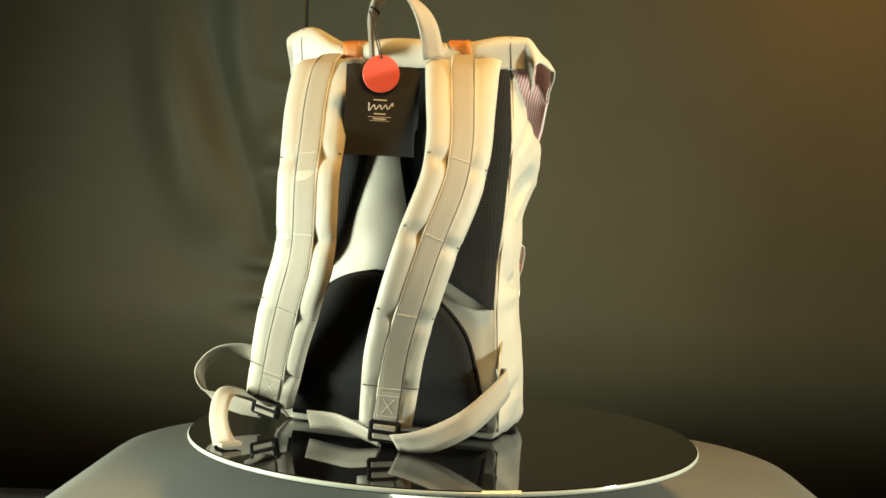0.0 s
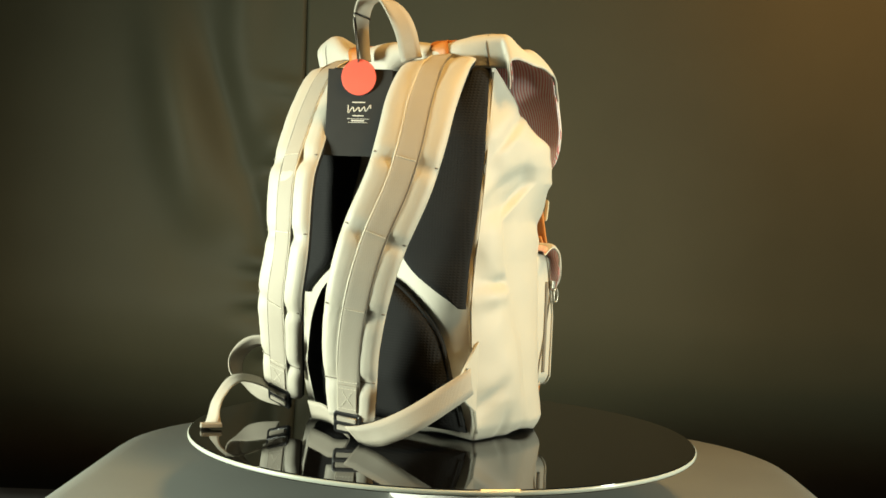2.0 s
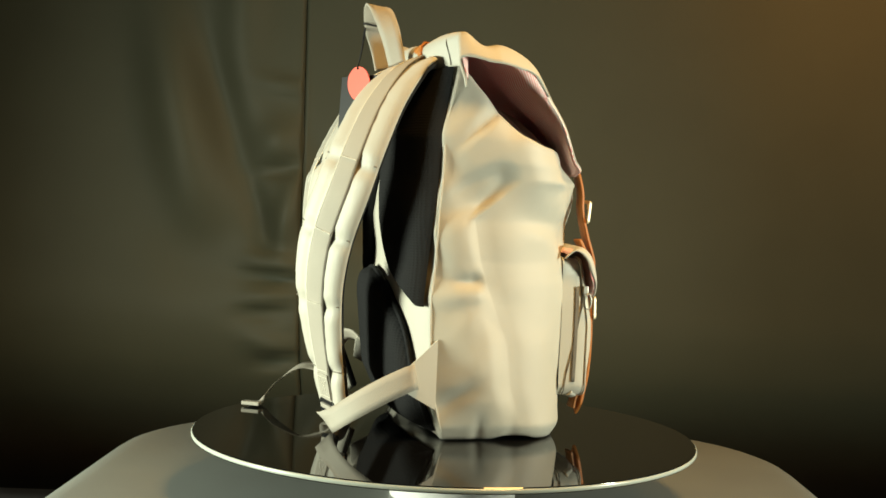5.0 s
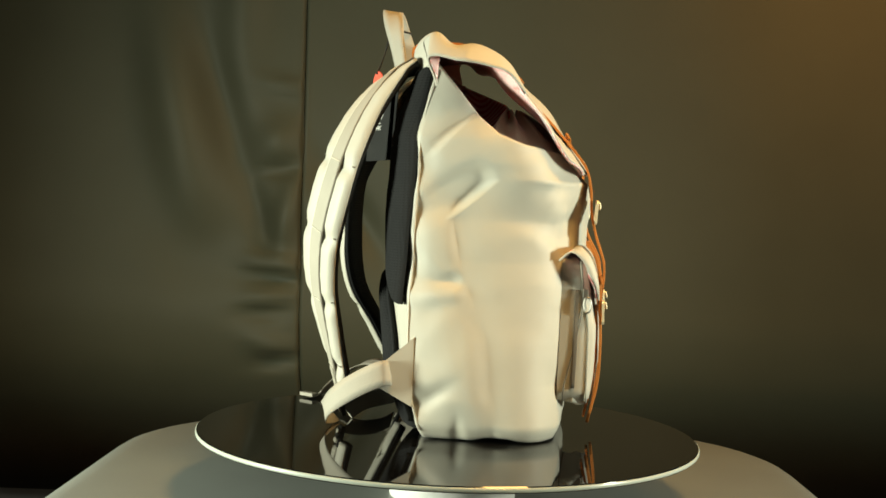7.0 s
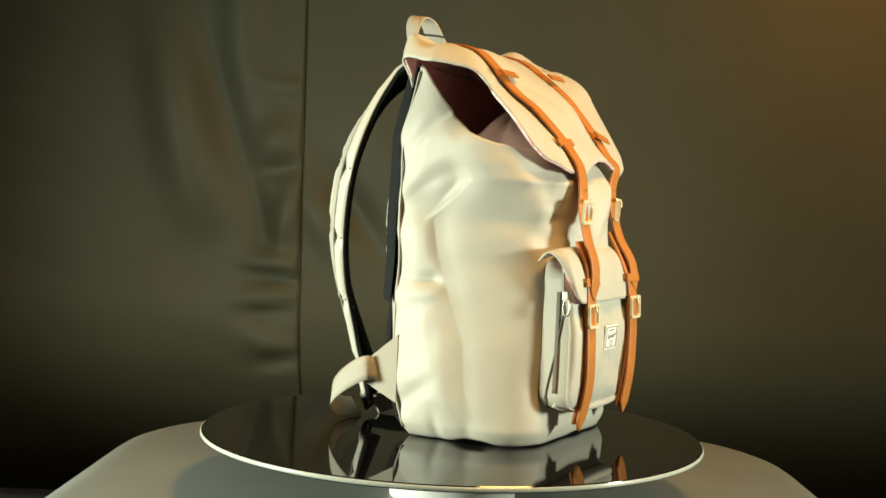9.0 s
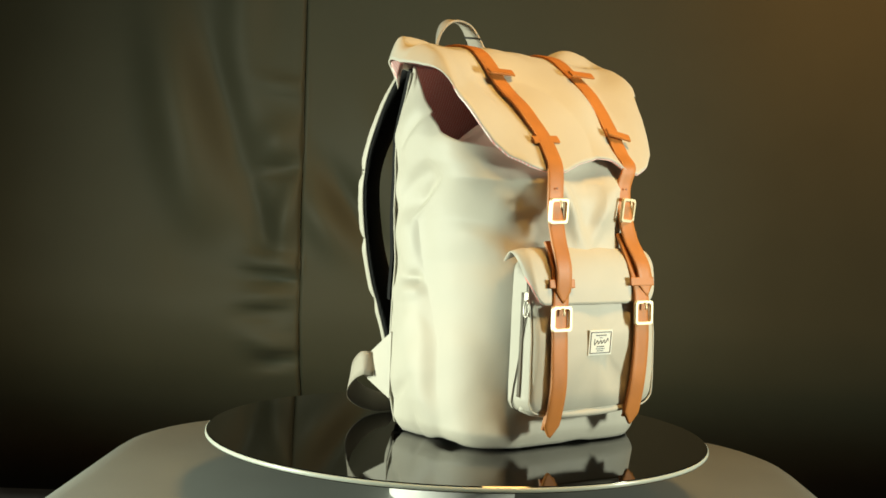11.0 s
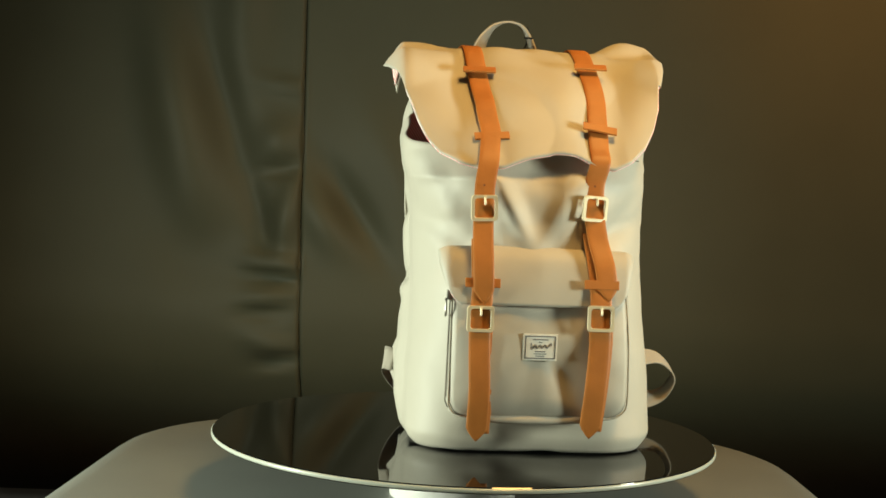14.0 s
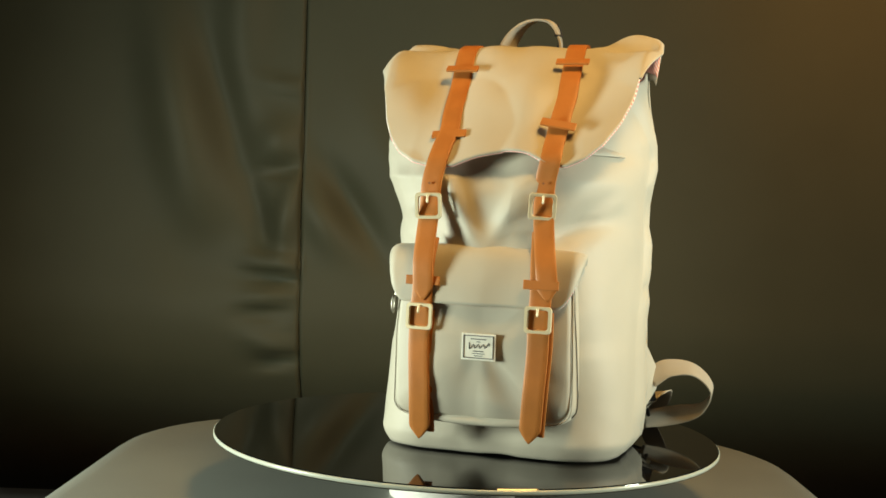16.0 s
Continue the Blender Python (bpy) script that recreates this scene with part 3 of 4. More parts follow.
def build_webbing(pack):
    """The lower tabs, adjuster straps and loose ends."""
    for sign in (-1, 1):
        x = -0.144 if sign < 0 else 0.153
        pts = [(x, 0.086, 0.125), (x, 0.086, 0.040), (x + sign * 0.010, 0.128, 0.064), (x + sign * 0.010, 0.126, 0.090)]
        vs = [Vector(p) + Vector((sign * h, 0, 0)) for h in (0, 0.003) for p in pts]
        fs = [(0, 1, 2, 3), (7, 6, 5, 4)] + [(i, (i + 1) % 4, 4 + (i + 1) % 4, 4 + i) for i in range(4)]
        link("side_tab", vs, fs, CANVAS, pack, "triangular canvas strap tab", smooth=False)
    # right strap: tab, loop out and down to the adjuster, loose end on the plate
    ribbon("adjuster_strap", [(-0.152, 0.112, 0.080, 0, 0.25, 1), (-0.165, 0.120, 0.082, 0.1, 0.1, 1), (-0.158, 0.155, 0.064, 0.2, 0.1, 1), (-0.137, 0.188, 0.040, 0.3, 0.1, 1), (-0.106, 0.203, 0.022, 0.3, 0.2, 0.9), (-0.078, 0.206, 0.014, 0.2, 0.5, 0.8), (-0.056, 0.204, 0.012, 0.2, 0.6, 0.6)],
           (0, 0, 1), 0.030, 0.0015, WEBBING, pack, "khaki webbing running from side tab to adjuster")
    ribbon("loose_end", [(-0.030, 0.190, 0.010, 0.1, 0.6, 0.8), (0.006, 0.176, 0.018, 0.05, 0.5, 0.9), (0.040, 0.158, 0.020, 0, 0.4, 0.9), (0.079, 0.148, 0.018, -0.05, 0.3, 0.95)], (0, 0, 1), 0.024, 0.0018, WEBBING, pack, "loose folded webbing end")
    # left strap
    ribbon("adjuster_strap", [(0.158, 0.114, 0.078, 0, 0.3, 1), (0.180, 0.124, 0.092, 0.1, 0.6, 0.7), (0.212, 0.138, 0.090, 0.1, 0.9, 0.4), (0.234, 0.146, 0.066, 0, 1, 0.3), (0.222, 0.152, 0.040, 0, 0.9, 0.5), (0.186, 0.150, 0.028, 0.1, 0.5, 0.9), (0.148, 0.144, 0.020, 0.1, 0.6, 0.7)],
           (0, 0, 1), 0.026, 0.0016, WEBBING, pack, "khaki webbing looped out from side tab to adjuster")
    ribbon("loose_end", [(0.138, 0.152, 0.030, 0.9, 0, 0.4), (0.157, 0.170, 0.046, 0.9, -0.2, 0.4), (0.165, 0.201, 0.050, 0.9, -0.3, 0.2), (0.155, 0.236, 0.030, 0.9, -0.3, 0), (0.133, 0.264, 0.006, 0.9, -0.3, 0), (0.115, 0.280, 0.004, 0.9, -0.3, 0)],
           (1, 0, 0), 0.025, 0.0016, WEBBING, pack, "loose webbing end lying on the plate")
    bm = box(bmesh.new(), pose(0.117, 0.277, 0.0052, 0, 0, 148), 0.012, 0.026, 0.005, 0.001)
    part("folded_tip", bm, WEBBING, pack, "sewn folded webbing tip")


def build_handle(pack):
    ribbon("haul_handle", [(0.020, 0.130, 0.462, -0.25, 1, 0.1), (0.020, 0.136, 0.488, -0.2, 1, 0.15), (0.015, 0.145, 0.513, -0.1, 1, 0.15), (0.003, 0.150, 0.533, 0, 1, 0.15), (-0.015, 0.151, 0.538, 0.1, 1, 0.15), (-0.035, 0.147, 0.528, 0.3, 0.95, 0.1), (-0.052, 0.139, 0.501, 0.6, 0.8, 0), (-0.059, 0.130, 0.462, 0.77, 0.64, 0)],
           (0.0, 1, 0.15), 0.026, 0.0030, WEBBING, pack, "webbing carry loop", n=60)


LID = [(0.0, 0.112, 0.453), (0.0, 0.111, 0.482), (0.0, 0.082, 0.490), (0.0, 0.040, 0.484), (0.0, 0.000, 0.454), (0.0, -0.045, 0.411), (0.0, -0.081, 0.367), (0.0, -0.112, 0.331)]
LID_ROWS = spline(LID, 101)
LID_END = [(-0.158, 0.66), (-0.150, 0.73), (-0.143, 0.80), (-0.132, 0.87), (-0.118, 0.925), (-0.095, 0.978), (-0.070, 0.995), (-0.047, 1.0), (-0.020, 0.965), (0.013, 0.935), (0.040, 0.945), (0.060, 0.97), (0.085, 0.975), (0.105, 0.945), (0.122, 0.89), (0.136, 0.80), (0.146, 0.70), (0.150, 0.60)]


def lid_point(u, v):
    """The lid: across u, from hinge to front edge v."""
    w = -1.16 + 2.32 * u
    side = max(0.0, abs(w) - 1.0) / 0.16
    x = max(-1.0, min(1.0, w)) * (0.158 if w < 0 else 0.150)
    end = curve(x, LID_END)
    row = LID_ROWS[int(min(100, max(0, v * end * 100)))]
    nxt = LID_ROWS[min(100, int(v * end * 100) + 1)]
    f = v * end * 100 - int(v * end * 100)
    y, z = row[1] + (nxt[1] - row[1]) * f, row[2] + (nxt[2] - row[2]) * f
    q = v * end
    # the ends stand up like ears, the middle sags
    z += (0.004 if x < 0 else 0.016) * math.exp(-((abs(x) - 0.128) / 0.035) ** 2) * math.exp(-((q - 0.15) / 0.10) ** 2)
    z -= 0.011 * (1 - min(1.0, 1.6 * side)) * min(1.0, max(0.0, (abs(x) - 0.085) / 0.03)) * math.exp(-((q - 0.285) / 0.06) ** 2)
    z -= 0.006 * math.exp(-((abs(x) - 0.075) / 0.03) ** 2) * math.exp(-((q - 0.15) / 0.12) ** 2)
    y -= 0.040 * max(0, abs(x) / 0.155) ** 3 * math.exp(-(q / 0.16) ** 2)
    y += 0.03 * max(0, abs(x) - 0.10) / 0.06 * max(0, q - 0.55)
    dent = 0.005 * noise.noise(Vector((x * 16, q * 4, 5.0))) + 0.007 * (abs(noise.noise(Vector((x * 13, q * 3.0, 11.0)))) - 0.2) - 0.006 * hill(x, q, -0.09, 0.55, 0.035, 0.10) + 0.004 * hill(x, q, 0.02, 0.7, 0.05, 0.12)
    dent += 0.006 * math.exp(-(x / 0.050) ** 2) * min(1, max(0, (q - 0.25) / 0.3))
    z += dent * 0.7
    y -= dent * 0.7
    drop = curve(q, [(0, 0.026), (0.15, 0.030), (0.3, 0.029), (0.45, 0.020), (0.56, 0.008), (0.66, 0.0)])
    sgn = 1 if x > 0 else -1
    flare = curve(q, [(0, 0.006), (0.12, 0.014), (0.35, 0.025), (0.50, 0.014), (0.60, 0.004), (0.66, 0.0)]) * (1.0 if x < 0 else 0.7)
    x += sgn * flare * side**0.8
    z -= drop * (1.0 if x < 0 else 0.25) * side**1.3
    z += 0.014 * max(0.0, min(1.0, (abs(x) - 0.10) / 0.05)) * math.exp(-((q - 0.56) / 0.20) ** 2)
    return (x, y, z)


def lid_under(u, v, deep):
    """A point that far under the lid's cloth."""
    p = Vector(lid_point(u, v))
    du = Vector(lid_point(min(1, u + 0.01), v)) - Vector(lid_point(max(0, u - 0.01), v))
    dv = Vector(lid_point(u, min(1, v + 0.02))) - Vector(lid_point(u, max(0, v - 0.02)))
    return tuple(p + du.cross(dv).normalized() * deep)


def build_lid(pack):
    lid = sheet("lid", lambda u, v: lid_point(u, v), 130, 70, CANVAS, pack, "pale khaki canvas lid flap", thick=0.0024, offset=0)
    sheet("lining", lambda u, v: lid_under(0.006 + 0.988 * u, 0.03 + 0.964 * v, 0.0032), 110, 56, LINING, lid, "red and white striped lid lining", thick=0.001, offset=0)
    for w in (0.115, 0.885):
        tube("end_seam", [lid_under(w, v, -0.0012) for v in (0.005, 0.05, 0.10, 0.16)], 0.0009, SEAM, lid, "dark lid end seam", n=16, k=5)
    edge = [lid_under(i / 160, 0.998, 0.0015) for i in range(161)]
    tube("piping", edge, 0.0011, LINING, lid, "thin striped edge binding", n=220, k=6)
    return lid


def buckle(parent, m, label="square brass buckle"):
    """A square roller buckle with its prong; the frame lies in m's x and z."""
    b = new("buckle")
    b.parent = parent
    b.matrix_basis = m
    tagged(b, label)
    w, h, r = 0.0155, 0.0150, 0.004
    pts = []
    for qx, qz, a0 in ((1, 1, 0), (-1, 1, 90), (-1, -1, 180), (1, -1, 270)):
        for i in range(5):
            a = radians(a0 + 22.5 * i)
            pts.append((qx * (w - r) + r * math.cos(a), qz * (h - r) + r * math.sin(a)))
    n = len(pts)
    vs, fs = [], []
    for s, d in ((1.0, 0.0015), (0.97, -0.0015), (0.76, -0.0015), (0.72, 0.0015)):
        vs += [(x * s, d, z * s) for x, z in pts]
    for j in range(4):
        for i in range(n):
            fs.append((j * n + i, j * n + (i + 1) % n, ((j + 1) % 4) * n + (i + 1) % n, ((j + 1) % 4) * n + i))
    link("frame", vs, fs, BRASS, b, smooth=False)
    tube("prong", [(0, -0.0025, 0.0125), (0, -0.004, 0.006), (0, -0.0035, 0.004)], 0.0013, BRASS, b, n=10, k=6)
    return b


def holes(parent, places):
    for p in places:
        bm = bmesh.new()
        bmesh.ops.create_cone(bm, cap_ends=True, segments=10, radius1=0.0014, radius2=0.0014, depth=0.0006, matrix=Matrix.Translation(p) @ pose(0, 0, 0, 90))
        part("hole", bm, LEATHER_EDGE, parent)


def keeper(parent, centre, width, tilt, pitch):
    """A leather loop across a strap."""
    bm = box(bmesh.new(), pose(*centre, pitch, tilt, 0), width, 0.0030, 0.0105, 0.001)
    part("keeper_loop", bm, LEATHER, parent)


def build_leather(pack):
    hinge = {-1: [(-0.088, 0.106, 0.456), (-0.086, 0.109, 0.478)], 1: [(0.054, 0.112, 0.456), (0.055, 0.114, 0.480)]}
    hang = {
        -1: [(-0.067, -0.119, 0.312), (-0.0675, -0.1205, 0.286), (-0.068, -0.128, 0.255), (-0.067, -0.139, 0.220), (-0.065, -0.1375, 0.1795)],
        1: [(0.062, -0.104, 0.318), (0.062, -0.1070, 0.290), (0.066, -0.116, 0.255), (0.073, -0.132, 0.222), (0.078, -0.1360, 0.186)],
    }
    top = {}
    for sign, across in ((-1, [(0.10, -0.080), (0.28, -0.0745), (0.48, -0.0695), (0.66, -0.063), (0.84, -0.059), (1.0, -0.063)]),
                         (1, [(0.10, 0.057), (0.28, 0.061), (0.48, 0.0655), (0.66, 0.069), (0.84, 0.068), (1.0, 0.066)])):
        on_lid = []
        for v in (0.13, 0.20, 0.28, 0.36, 0.44, 0.52, 0.60, 0.68, 0.76, 0.84, 0.92, 0.985):
            x = curve(v, across)
            on_lid.append(lid_under((x / (0.158 if sign < 0 else 0.150) + 1.16) / 2.32, v, -0.0042))
        top[sign] = hinge[sign] + on_lid + hang[sign]
    low = {
        -1: [(-0.068, -0.118, 0.250), (-0.068, -0.132, 0.222), (-0.067, -0.1355, 0.190), (-0.0685, -0.1365, 0.1615), (-0.068, -0.1385, 0.125), (-0.066, -0.1370, 0.075), (-0.067, -0.126, 0.021)],
        1: [(0.062, -0.106, 0.262), (0.066, -0.124, 0.224), (0.069, -0.1340, 0.192), (0.0685, -0.1370, 0.166), (0.069, -0.1385, 0.130), (0.066, -0.1380, 0.080), (0.062, -0.131, 0.028)],
    }
    for sign in (-1, 1):
        st = ribbon("leather_strap", top[sign], (1, 0, 0), 0.0235, 0.0030, LEATHER, pack, "tan leather closing strap over the lid", n=110, point=True, out=(0, -1, 0.4))
        c = Vector(top[sign][15])
        buckle(st, pose(c.x, c.y - 0.006, c.z, 4, sign * 2, 3 if sign < 0 else 14))
        holes(st, [(c.x - 0.001, c.y - 0.0019 - 0.02 * abs(d), c.z + d) for d in (0.026,)] + [(c.x + 0.0006 * sign, c.y - 0.0042, c.z - 0.022)])
        heights = (0.450, 0.367) if sign < 0 else (0.459, 0.381)
        k1, k2 = (Vector(min(top[sign][4:14], key=lambda p: abs(p[2] - h))) for h in heights)
        k1.z, k2.z = heights
        keeper(st, (k1.x + 0.001, k1.y - 0.003, k1.z + 0.004), 0.040, 0, -50)
        keeper(st, (k2.x + 0.001, k2.y - 0.005, k2.z + 0.003), 0.041, -4 if sign < 0 else 9, -38)
        lo = ribbon("leather_strap", low[sign], (1, 0, 0), 0.0245, 0.0034, LEATHER, pack, "tan leather pocket strap with a pointed end", n=70, point=True, out=(0, -1, 0.1))
        c = Vector(low[sign][3])
        buckle(lo, pose(c.x, c.y - 0.004, c.z, -2, 0, 0), "square brass pocket buckle")
        holes(lo, [(c.x, c.y - 0.0026, c.z - d) for d in (0.024, 0.037)])
        under = [(p[0] + 0.004, p[1] + 0.005, p[2] + 0.008) for p in low[sign][3:]]
        ribbon("under_strap", under, (1, 0, 0), 0.0235, 0.0030, LEATHER, lo, n=40, out=(0, -1, 0.1))
        kp = Vector(low[sign][2])
        keeper(lo, (kp.x, kp.y - 0.001, kp.z + 0.012), 0.040, 0, -8)


def build_pocket(pack):
    """The front pocket: boxed body with gusset zip, flap and woven label."""
    pocket = new("front_pocket")
    pocket.parent = pack
    ring = [(-0.100, 0.062), (-0.099, 0.20), (-0.092, 0.226), (0.092, 0.228), (0.101, 0.20), (0.107, 0.068), (0.100, 0.054), (0.080, 0.049), (-0.080, 0.048), (-0.094, 0.052)]
    loop = spline([(x, 0, z) for x, z in ring] + [(ring[0][0], 0, ring[0][1])], 141)[:140]
    c = np.array([0.003, 0, 0.135])
    levels = [(1.0, -0.088), (1.0, -0.108), (0.998, -0.120), (0.975, -0.128), (0.93, -0.1315), (0.7, -0.1325), (0.4, -0.1330), (0.1, -0.1332)]
    vs, fs = [], []
    for s, y in levels:
        for p in loop:
            x, z = c[0] + (p[0] - c[0]) * s, c[2] + (p[2] - c[2]) * s
            d = 0.0025 * noise.noise(Vector((x * 22, z * 18, 2.0))) * (1 if s < 0.99 else 0.4)
            d += (0.006 * hill(x, z, -0.035, 0.13, 0.02, 0.06) - 0.006 * hill(x, z, 0.028, 0.10, 0.018, 0.04, 0.4) - 0.004 * hill(x, z, -0.02, 0.075, 0.02, 0.03)) * (1 if s < 0.98 else 0)
            d -= 0.002 * max(0, x / 0.1) * (1 if s < 0.999 else 0) - 0.005 * (abs(noise.noise(Vector((x * 17, z * 15, 4.0)))) - 0.2) * (1 if s < 0.97 else 0)
            vs.append((x, y - d + 0.012 * max(0, (0.09 - z) / 0.05) * (1 if s < 0.99 else 0) * 0.4 + 0.014 * min(1.0, max(0.0, (z - 0.145) / 0.08)) * (1 if y < -0.115 else 0), z))
    k = 140
    for j in range(len(levels) - 1):
        for i in range(k):
            fs.append((j * k + i, j * k + (i + 1) % k, (j + 1) * k + (i + 1) % k, (j + 1) * k + i))
    fs.append(tuple((len(levels) - 1) * k + i for i in range(k)))
    link("pocket_body", vs, fs, CANVAS, pocket, "boxed canvas pocket")
    tube("piping", [(c[0] + (p[0] - c[0]) * 1.0, -0.124 + 0.014 * min(1.0, max(0.0, (p[2] - 0.145) / 0.08)), c[2] + (p[2] - c[2]) * 1.0) for p in loop[::3]], 0.0012, CANVAS, pocket, "piped seam round the pocket", n=120, closed=True, k=6)
    tube("base_seam", [(c[0] + (p[0] - c[0]) * 1.012, curve(p[2], YF) - 0.001, c[2] + (p[2] - c[2]) * 1.012) for p in loop[::3]], 0.0008, SEAM, pocket, n=120, closed=True, k=6)
    # canvas lip below the pocket
    ribbon("lower_lip", [(-0.094, -0.104, 0.055), (-0.085, -0.114, 0.051), (-0.05, -0.121, 0.047), (0.0, -0.122, 0.046), (0.05, -0.121, 0.048), (0.090, -0.114, 0.053), (0.100, -0.104, 0.058)], (0, 0.3, 1), 0.010, 0.006, CANVAS, pocket, n=50, crown=0.3, out=(0, -1, 0))
    # gusset zips
    for x in (-0.1015,):
        ribbon("zip_tape", [(x, -0.107, 0.068), (x * 1.0, -0.108, 0.12), (x * 0.995, -0.108, 0.19)], (0, 1, 0), 0.005, 0.0012, SEAM, pocket, "dark side zip", n=20)
    zp = new("zip_pull")
    zp.parent = pocket
    bm = box(bmesh.new(), pose(-0.1035, -0.118, 0.186), 0.004, 0.007, 0.011, 0.001)
    part("slider", bm, NICKEL, zp, "metal zip slider")
    tube("puller", [(-0.1065, -0.121 + 0.0042 * math.sin(a * math.pi / 6), 0.172 + 0.0095 * math.cos(a * math.pi / 6)) for a in range(12)], 0.0013, NICKEL, zp, n=36, closed=True)

    p = spline([(0, -0.094, 0.232), (0, -0.108, 0.241), (0, -0.122, 0.230), (0, -0.1305, 0.206), (0, -0.1345, 0.177)], 41)

    def flap(u, v):
        w = -1 + 2 * u
        end = 1.0 - 0.42 * max(0, (abs(w) - 0.78) / 0.22) ** 2.2
        q = min(39.999, v * end * 40)
        i = int(q)
        r = p[i] + (p[i + 1] - p[i]) * (q - i)
        x = -0.002 + w * (0.110 + 0.004 * math.sin(math.pi * v))
        e = max(0, abs(w) - 0.9) / 0.1
        wob = 0.0025 * noise.noise(Vector((x * 18, v * 2, 8.0)))
        return (x, r[1] + 0.010 * e * e - wob + 0.006 * max(0, x / 0.1), r[2] - 0.006 * e * e * (1 - v) + 0.003 * math.cos(x * 16) * (1 - v))

    fl = sheet("pocket_flap", flap, 70, 24, CANVAS, pocket, "rounded canvas pocket flap", thick=0.002, offset=0)
    sheet("lining", lambda u, v: tuple(np.array(flap(0.01 + 0.98 * u, 0.02 + 0.97 * v)) + (0, 0.0028, -0.0012)), 50, 18, LINING, fl, "red and white striped flap lining", thick=0.0006, offset=0)
    # woven label: writing as plain shapes
    m = pose(0.0012, -0.1352, 0.1312, 3, 0, 1)
    lab = part("label", box(bmesh.new(), m, 0.0392, 0.0016, 0.0305, 0.0004), LABEL, pocket, "small white woven label with dark border")
    bm = bmesh.new()
    for x, z, sx, sz in ((0, 0.0125, 0.0340, 0.0009), (0, -0.0125, 0.0340, 0.0009), (-0.0170, 0, 0.0009, 0.0250), (0.0170, 0, 0.0009, 0.0250)):
        box(bm, m @ pose(x, -0.0010, z), sx, 0.0007, sz)
    part("border", bm, LABEL_INK, lab, "dark woven border")
    bm = bmesh.new()
    for x, z, sx, sz in ((0, 0.0088, 0.018, 0.0010), (0, 0.0058, 0.004, 0.0008), (0, -0.0048, 0.012, 0.0010), (0, -0.0075, 0.014, 0.0007), (0, -0.0100, 0.010, 0.0007)):
        box(bm, m @ pose(x, -0.0010, z), sx, 0.0007, sz)
    part("small_print", bm, LABEL_INK, lab, "tiny dark bars of print")
    script_mark(lab, m @ pose(0, -0.0010, 0.0008), 0.024, 0.00045, LABEL_INK)


def script_mark(parent, m, width, r, mat):
    """A maker's mark as a plain slanted wavy stroke."""
    pts = []
    for i in range(57):
        a = i / 56
        x = (a - 0.5) * width
        z = 0.085 * width * math.sin(a * 27 + 1.2) * (1.0 + 1.1 * math.exp(-(a / 0.14) ** 2) + 0.9 * math.exp(-((a - 0.97) / 0.07) ** 2)) + 0.05 * x
        pts.append(tuple(m @ Vector((x + 0.3 * z, 0, z))))
    tube("mark", pts, r, mat, parent, n=150, k=5)


def build_backpack():
    pack = new("backpack")
    tagged(pack, "pale khaki canvas backpack with tan leather straps and brass buckles", "backpack")
    build_body(pack)
    build_back(pack)
    for sign in (-1, 1):
        build_strap(pack, sign)
    build_webbing(pack)
    build_handle(pack)
    build_lid(pack)
    build_pocket(pack)
    build_leather(pack)
    return pack


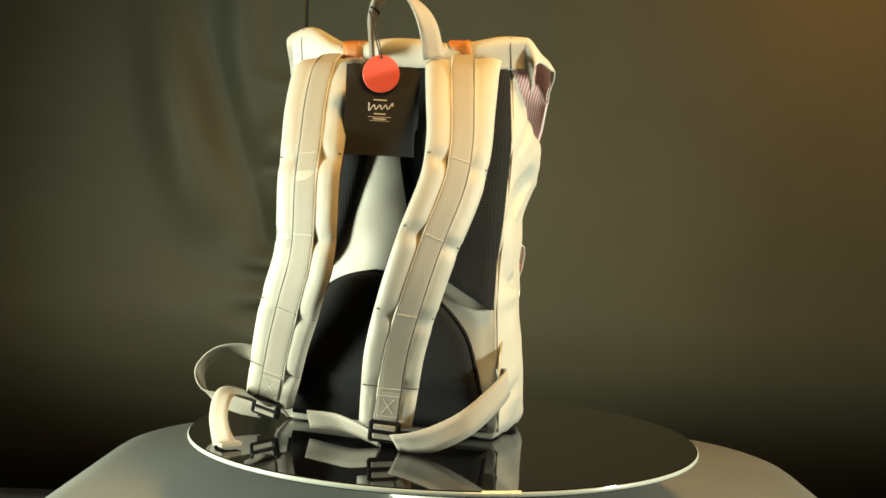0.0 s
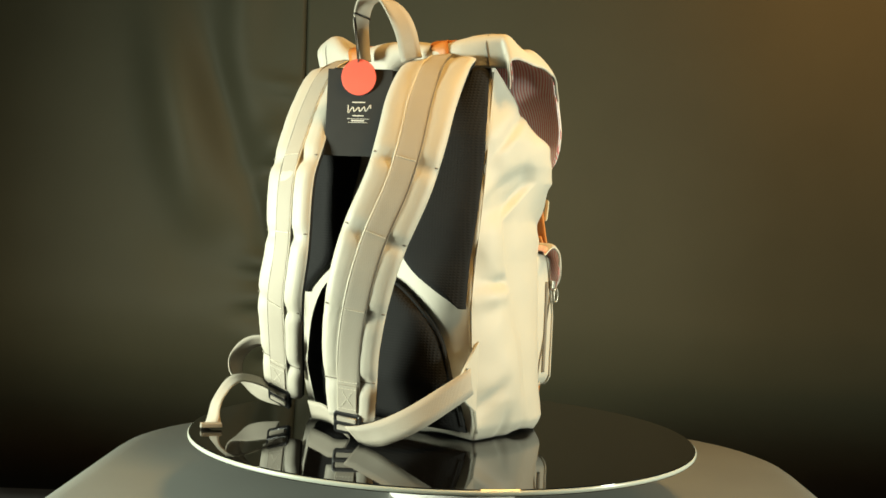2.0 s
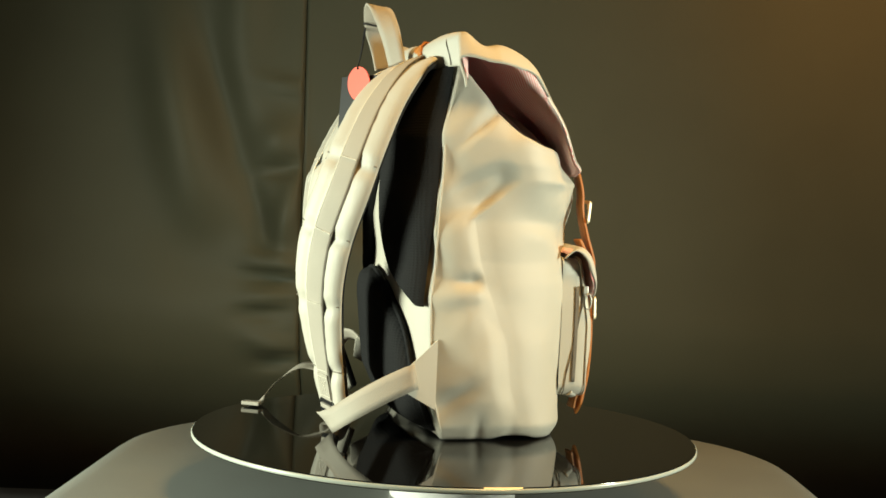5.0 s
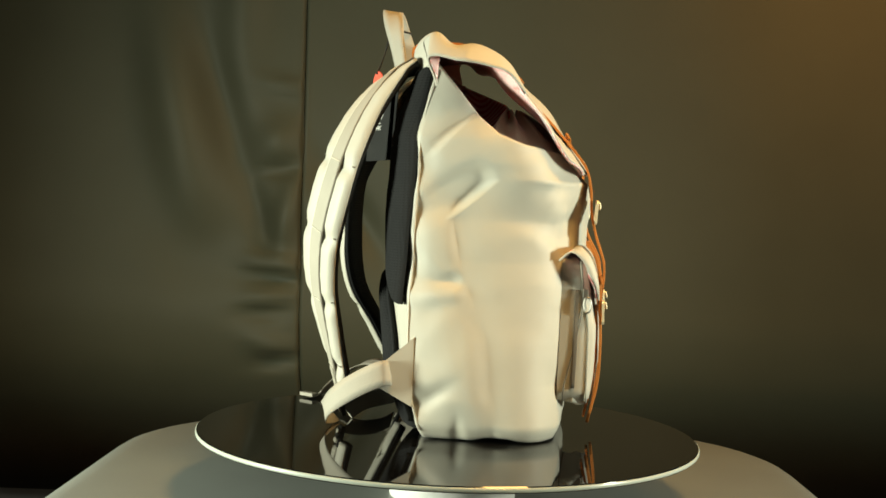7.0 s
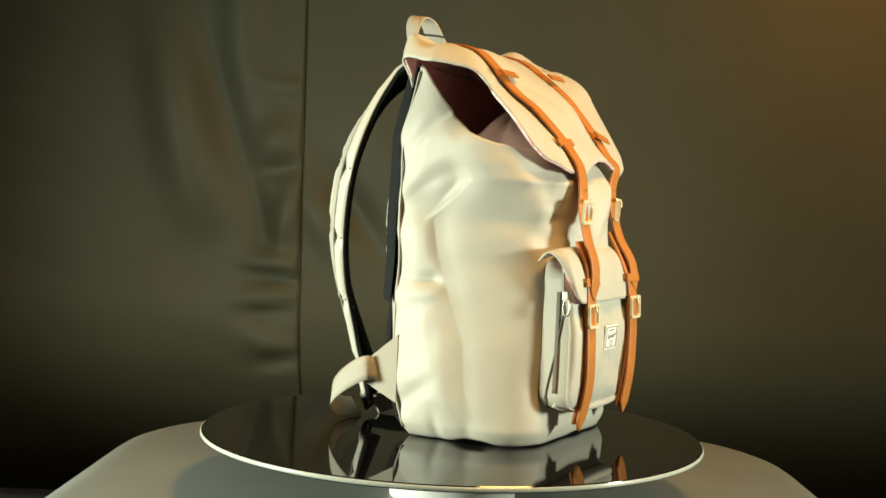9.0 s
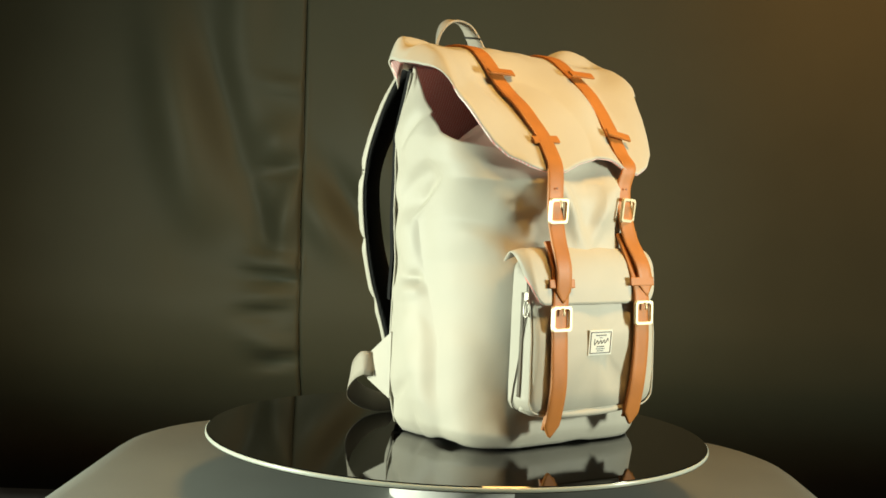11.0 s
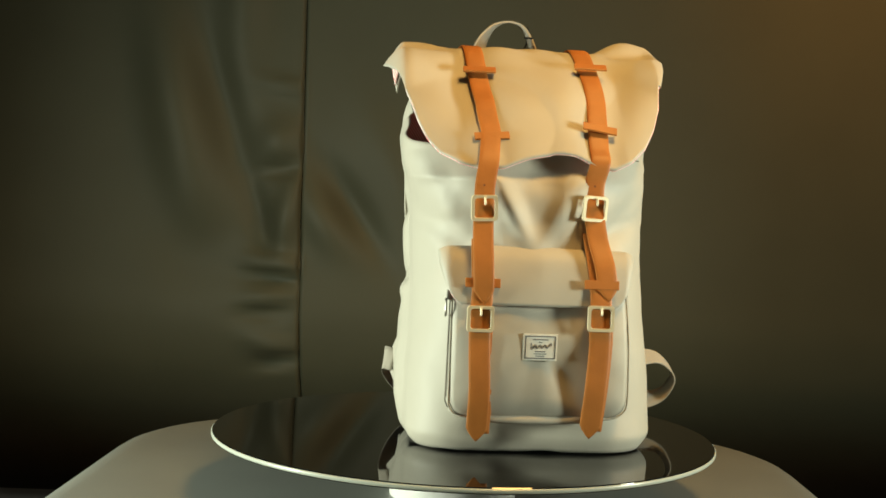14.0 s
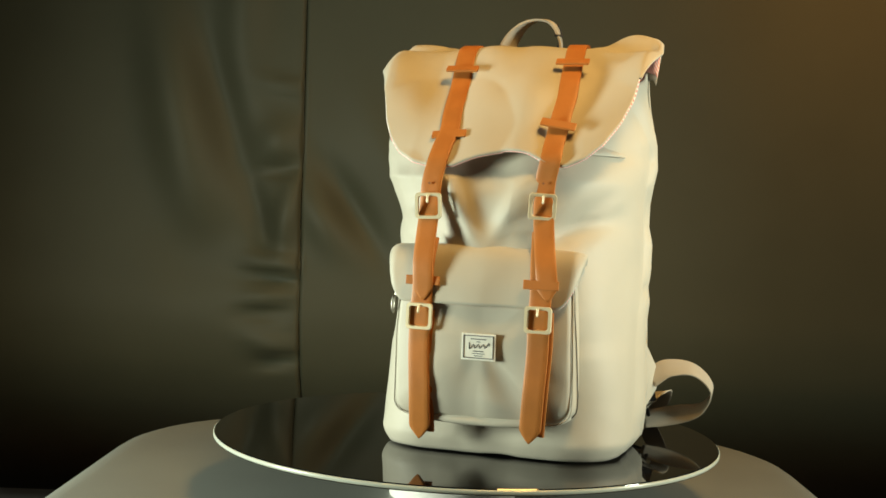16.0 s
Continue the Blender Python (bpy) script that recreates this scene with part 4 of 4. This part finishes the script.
def build_hang_tag():
    """The swing tag on its cord, hung from the carry loop; same space as the backpack."""
    tag = new("hang_tag")
    tagged(tag, "black card swing tag with a round coral tag on black cord", "tag")
    m = pose(-0.0064, 0.1655, 0.396, -3, 0, 209.5)
    card = part("card", box(bmesh.new(), m, 0.082, 0.0012, 0.107, 0.0003), CARD, tag, "black printed card")
    part("second_card", box(bmesh.new(), m @ pose(0.006, 0.004, 0.001, 0, 1.5, 3), 0.082, 0.0012, 0.106, 0.0003), CARD, tag, "second card behind the first")
    script_mark(card, m @ pose(0, -0.0008, 0.004), 0.030, 0.0006, INK)
    bm = bmesh.new()
    for z, sx, sz in ((0.0125, 0.016, 0.0012), (-0.0040, 0.014, 0.0012), (-0.0078, 0.028, 0.0005), (-0.0100, 0.016, 0.0014), (-0.0122, 0.024, 0.0005)):
        box(bm, m @ pose(0, -0.0009, z), sx, 0.0006, sz)
    part("small_print", bm, INK, card, "tiny pale bars of print")
    disc = lathe("round_tag", [(0.0215, -0.0008), (0.0220, -0.0004), (0.0220, 0.0004), (0.0215, 0.0008)], RED, tag, "round coral card tag", n=48)
    disc.matrix_basis = pose(-0.0075, 0.1680, 0.439, 86, 0, 29.5)
    tube("cord", [(-0.0095, 0.1715, 0.457), (-0.003, 0.166, 0.475), (0.008, 0.160, 0.500), (0.015, 0.156, 0.520), (0.012, 0.146, 0.532)], 0.0009, CORD, tag, "thin black cord", n=30, k=6)
    tube("cord_loop", [(-0.0075, 0.1705, 0.457), (0.002, 0.165, 0.480), (0.012, 0.160, 0.508), (0.017, 0.157, 0.520)], 0.0009, CORD, tag, "thin black cord", n=24, k=6)
    tube("knot", [(0.0095, 0.147, 0.517), (0.011, 0.161, 0.519), (0.0175, 0.150, 0.517), (0.0185, 0.141, 0.516), (0.015, 0.131, 0.515), (0.0105, 0.138, 0.516)], 0.0013, CORD, tag, "black cord knotted round the loop", n=40, closed=True, k=6)
    return tag


build_set()
build_pedestal()
PLATE = build_turntable()
PACK = build_backpack()
TAG = build_hang_tag()


def motions():
    """The plate turns clockwise at an even speed and carries the backpack and its tag."""
    times = [0.5 * i for i in range(33)]
    for thing, at in ((PLATE, (0.0116, 0.0108, 0)), (PACK, (0.075, -0.04, 0)), (TAG, (0.075, -0.04, 0))):
        rows = []
        for t in times:
            turn = -(11.118 * (t - 14.5) - 0.0030 * (t - 14.5) ** 2)
            rows.append((t, pose(0, 0, 0, 0, 0, turn) @ pose(*at)))
        walk(thing, rows)


motions()
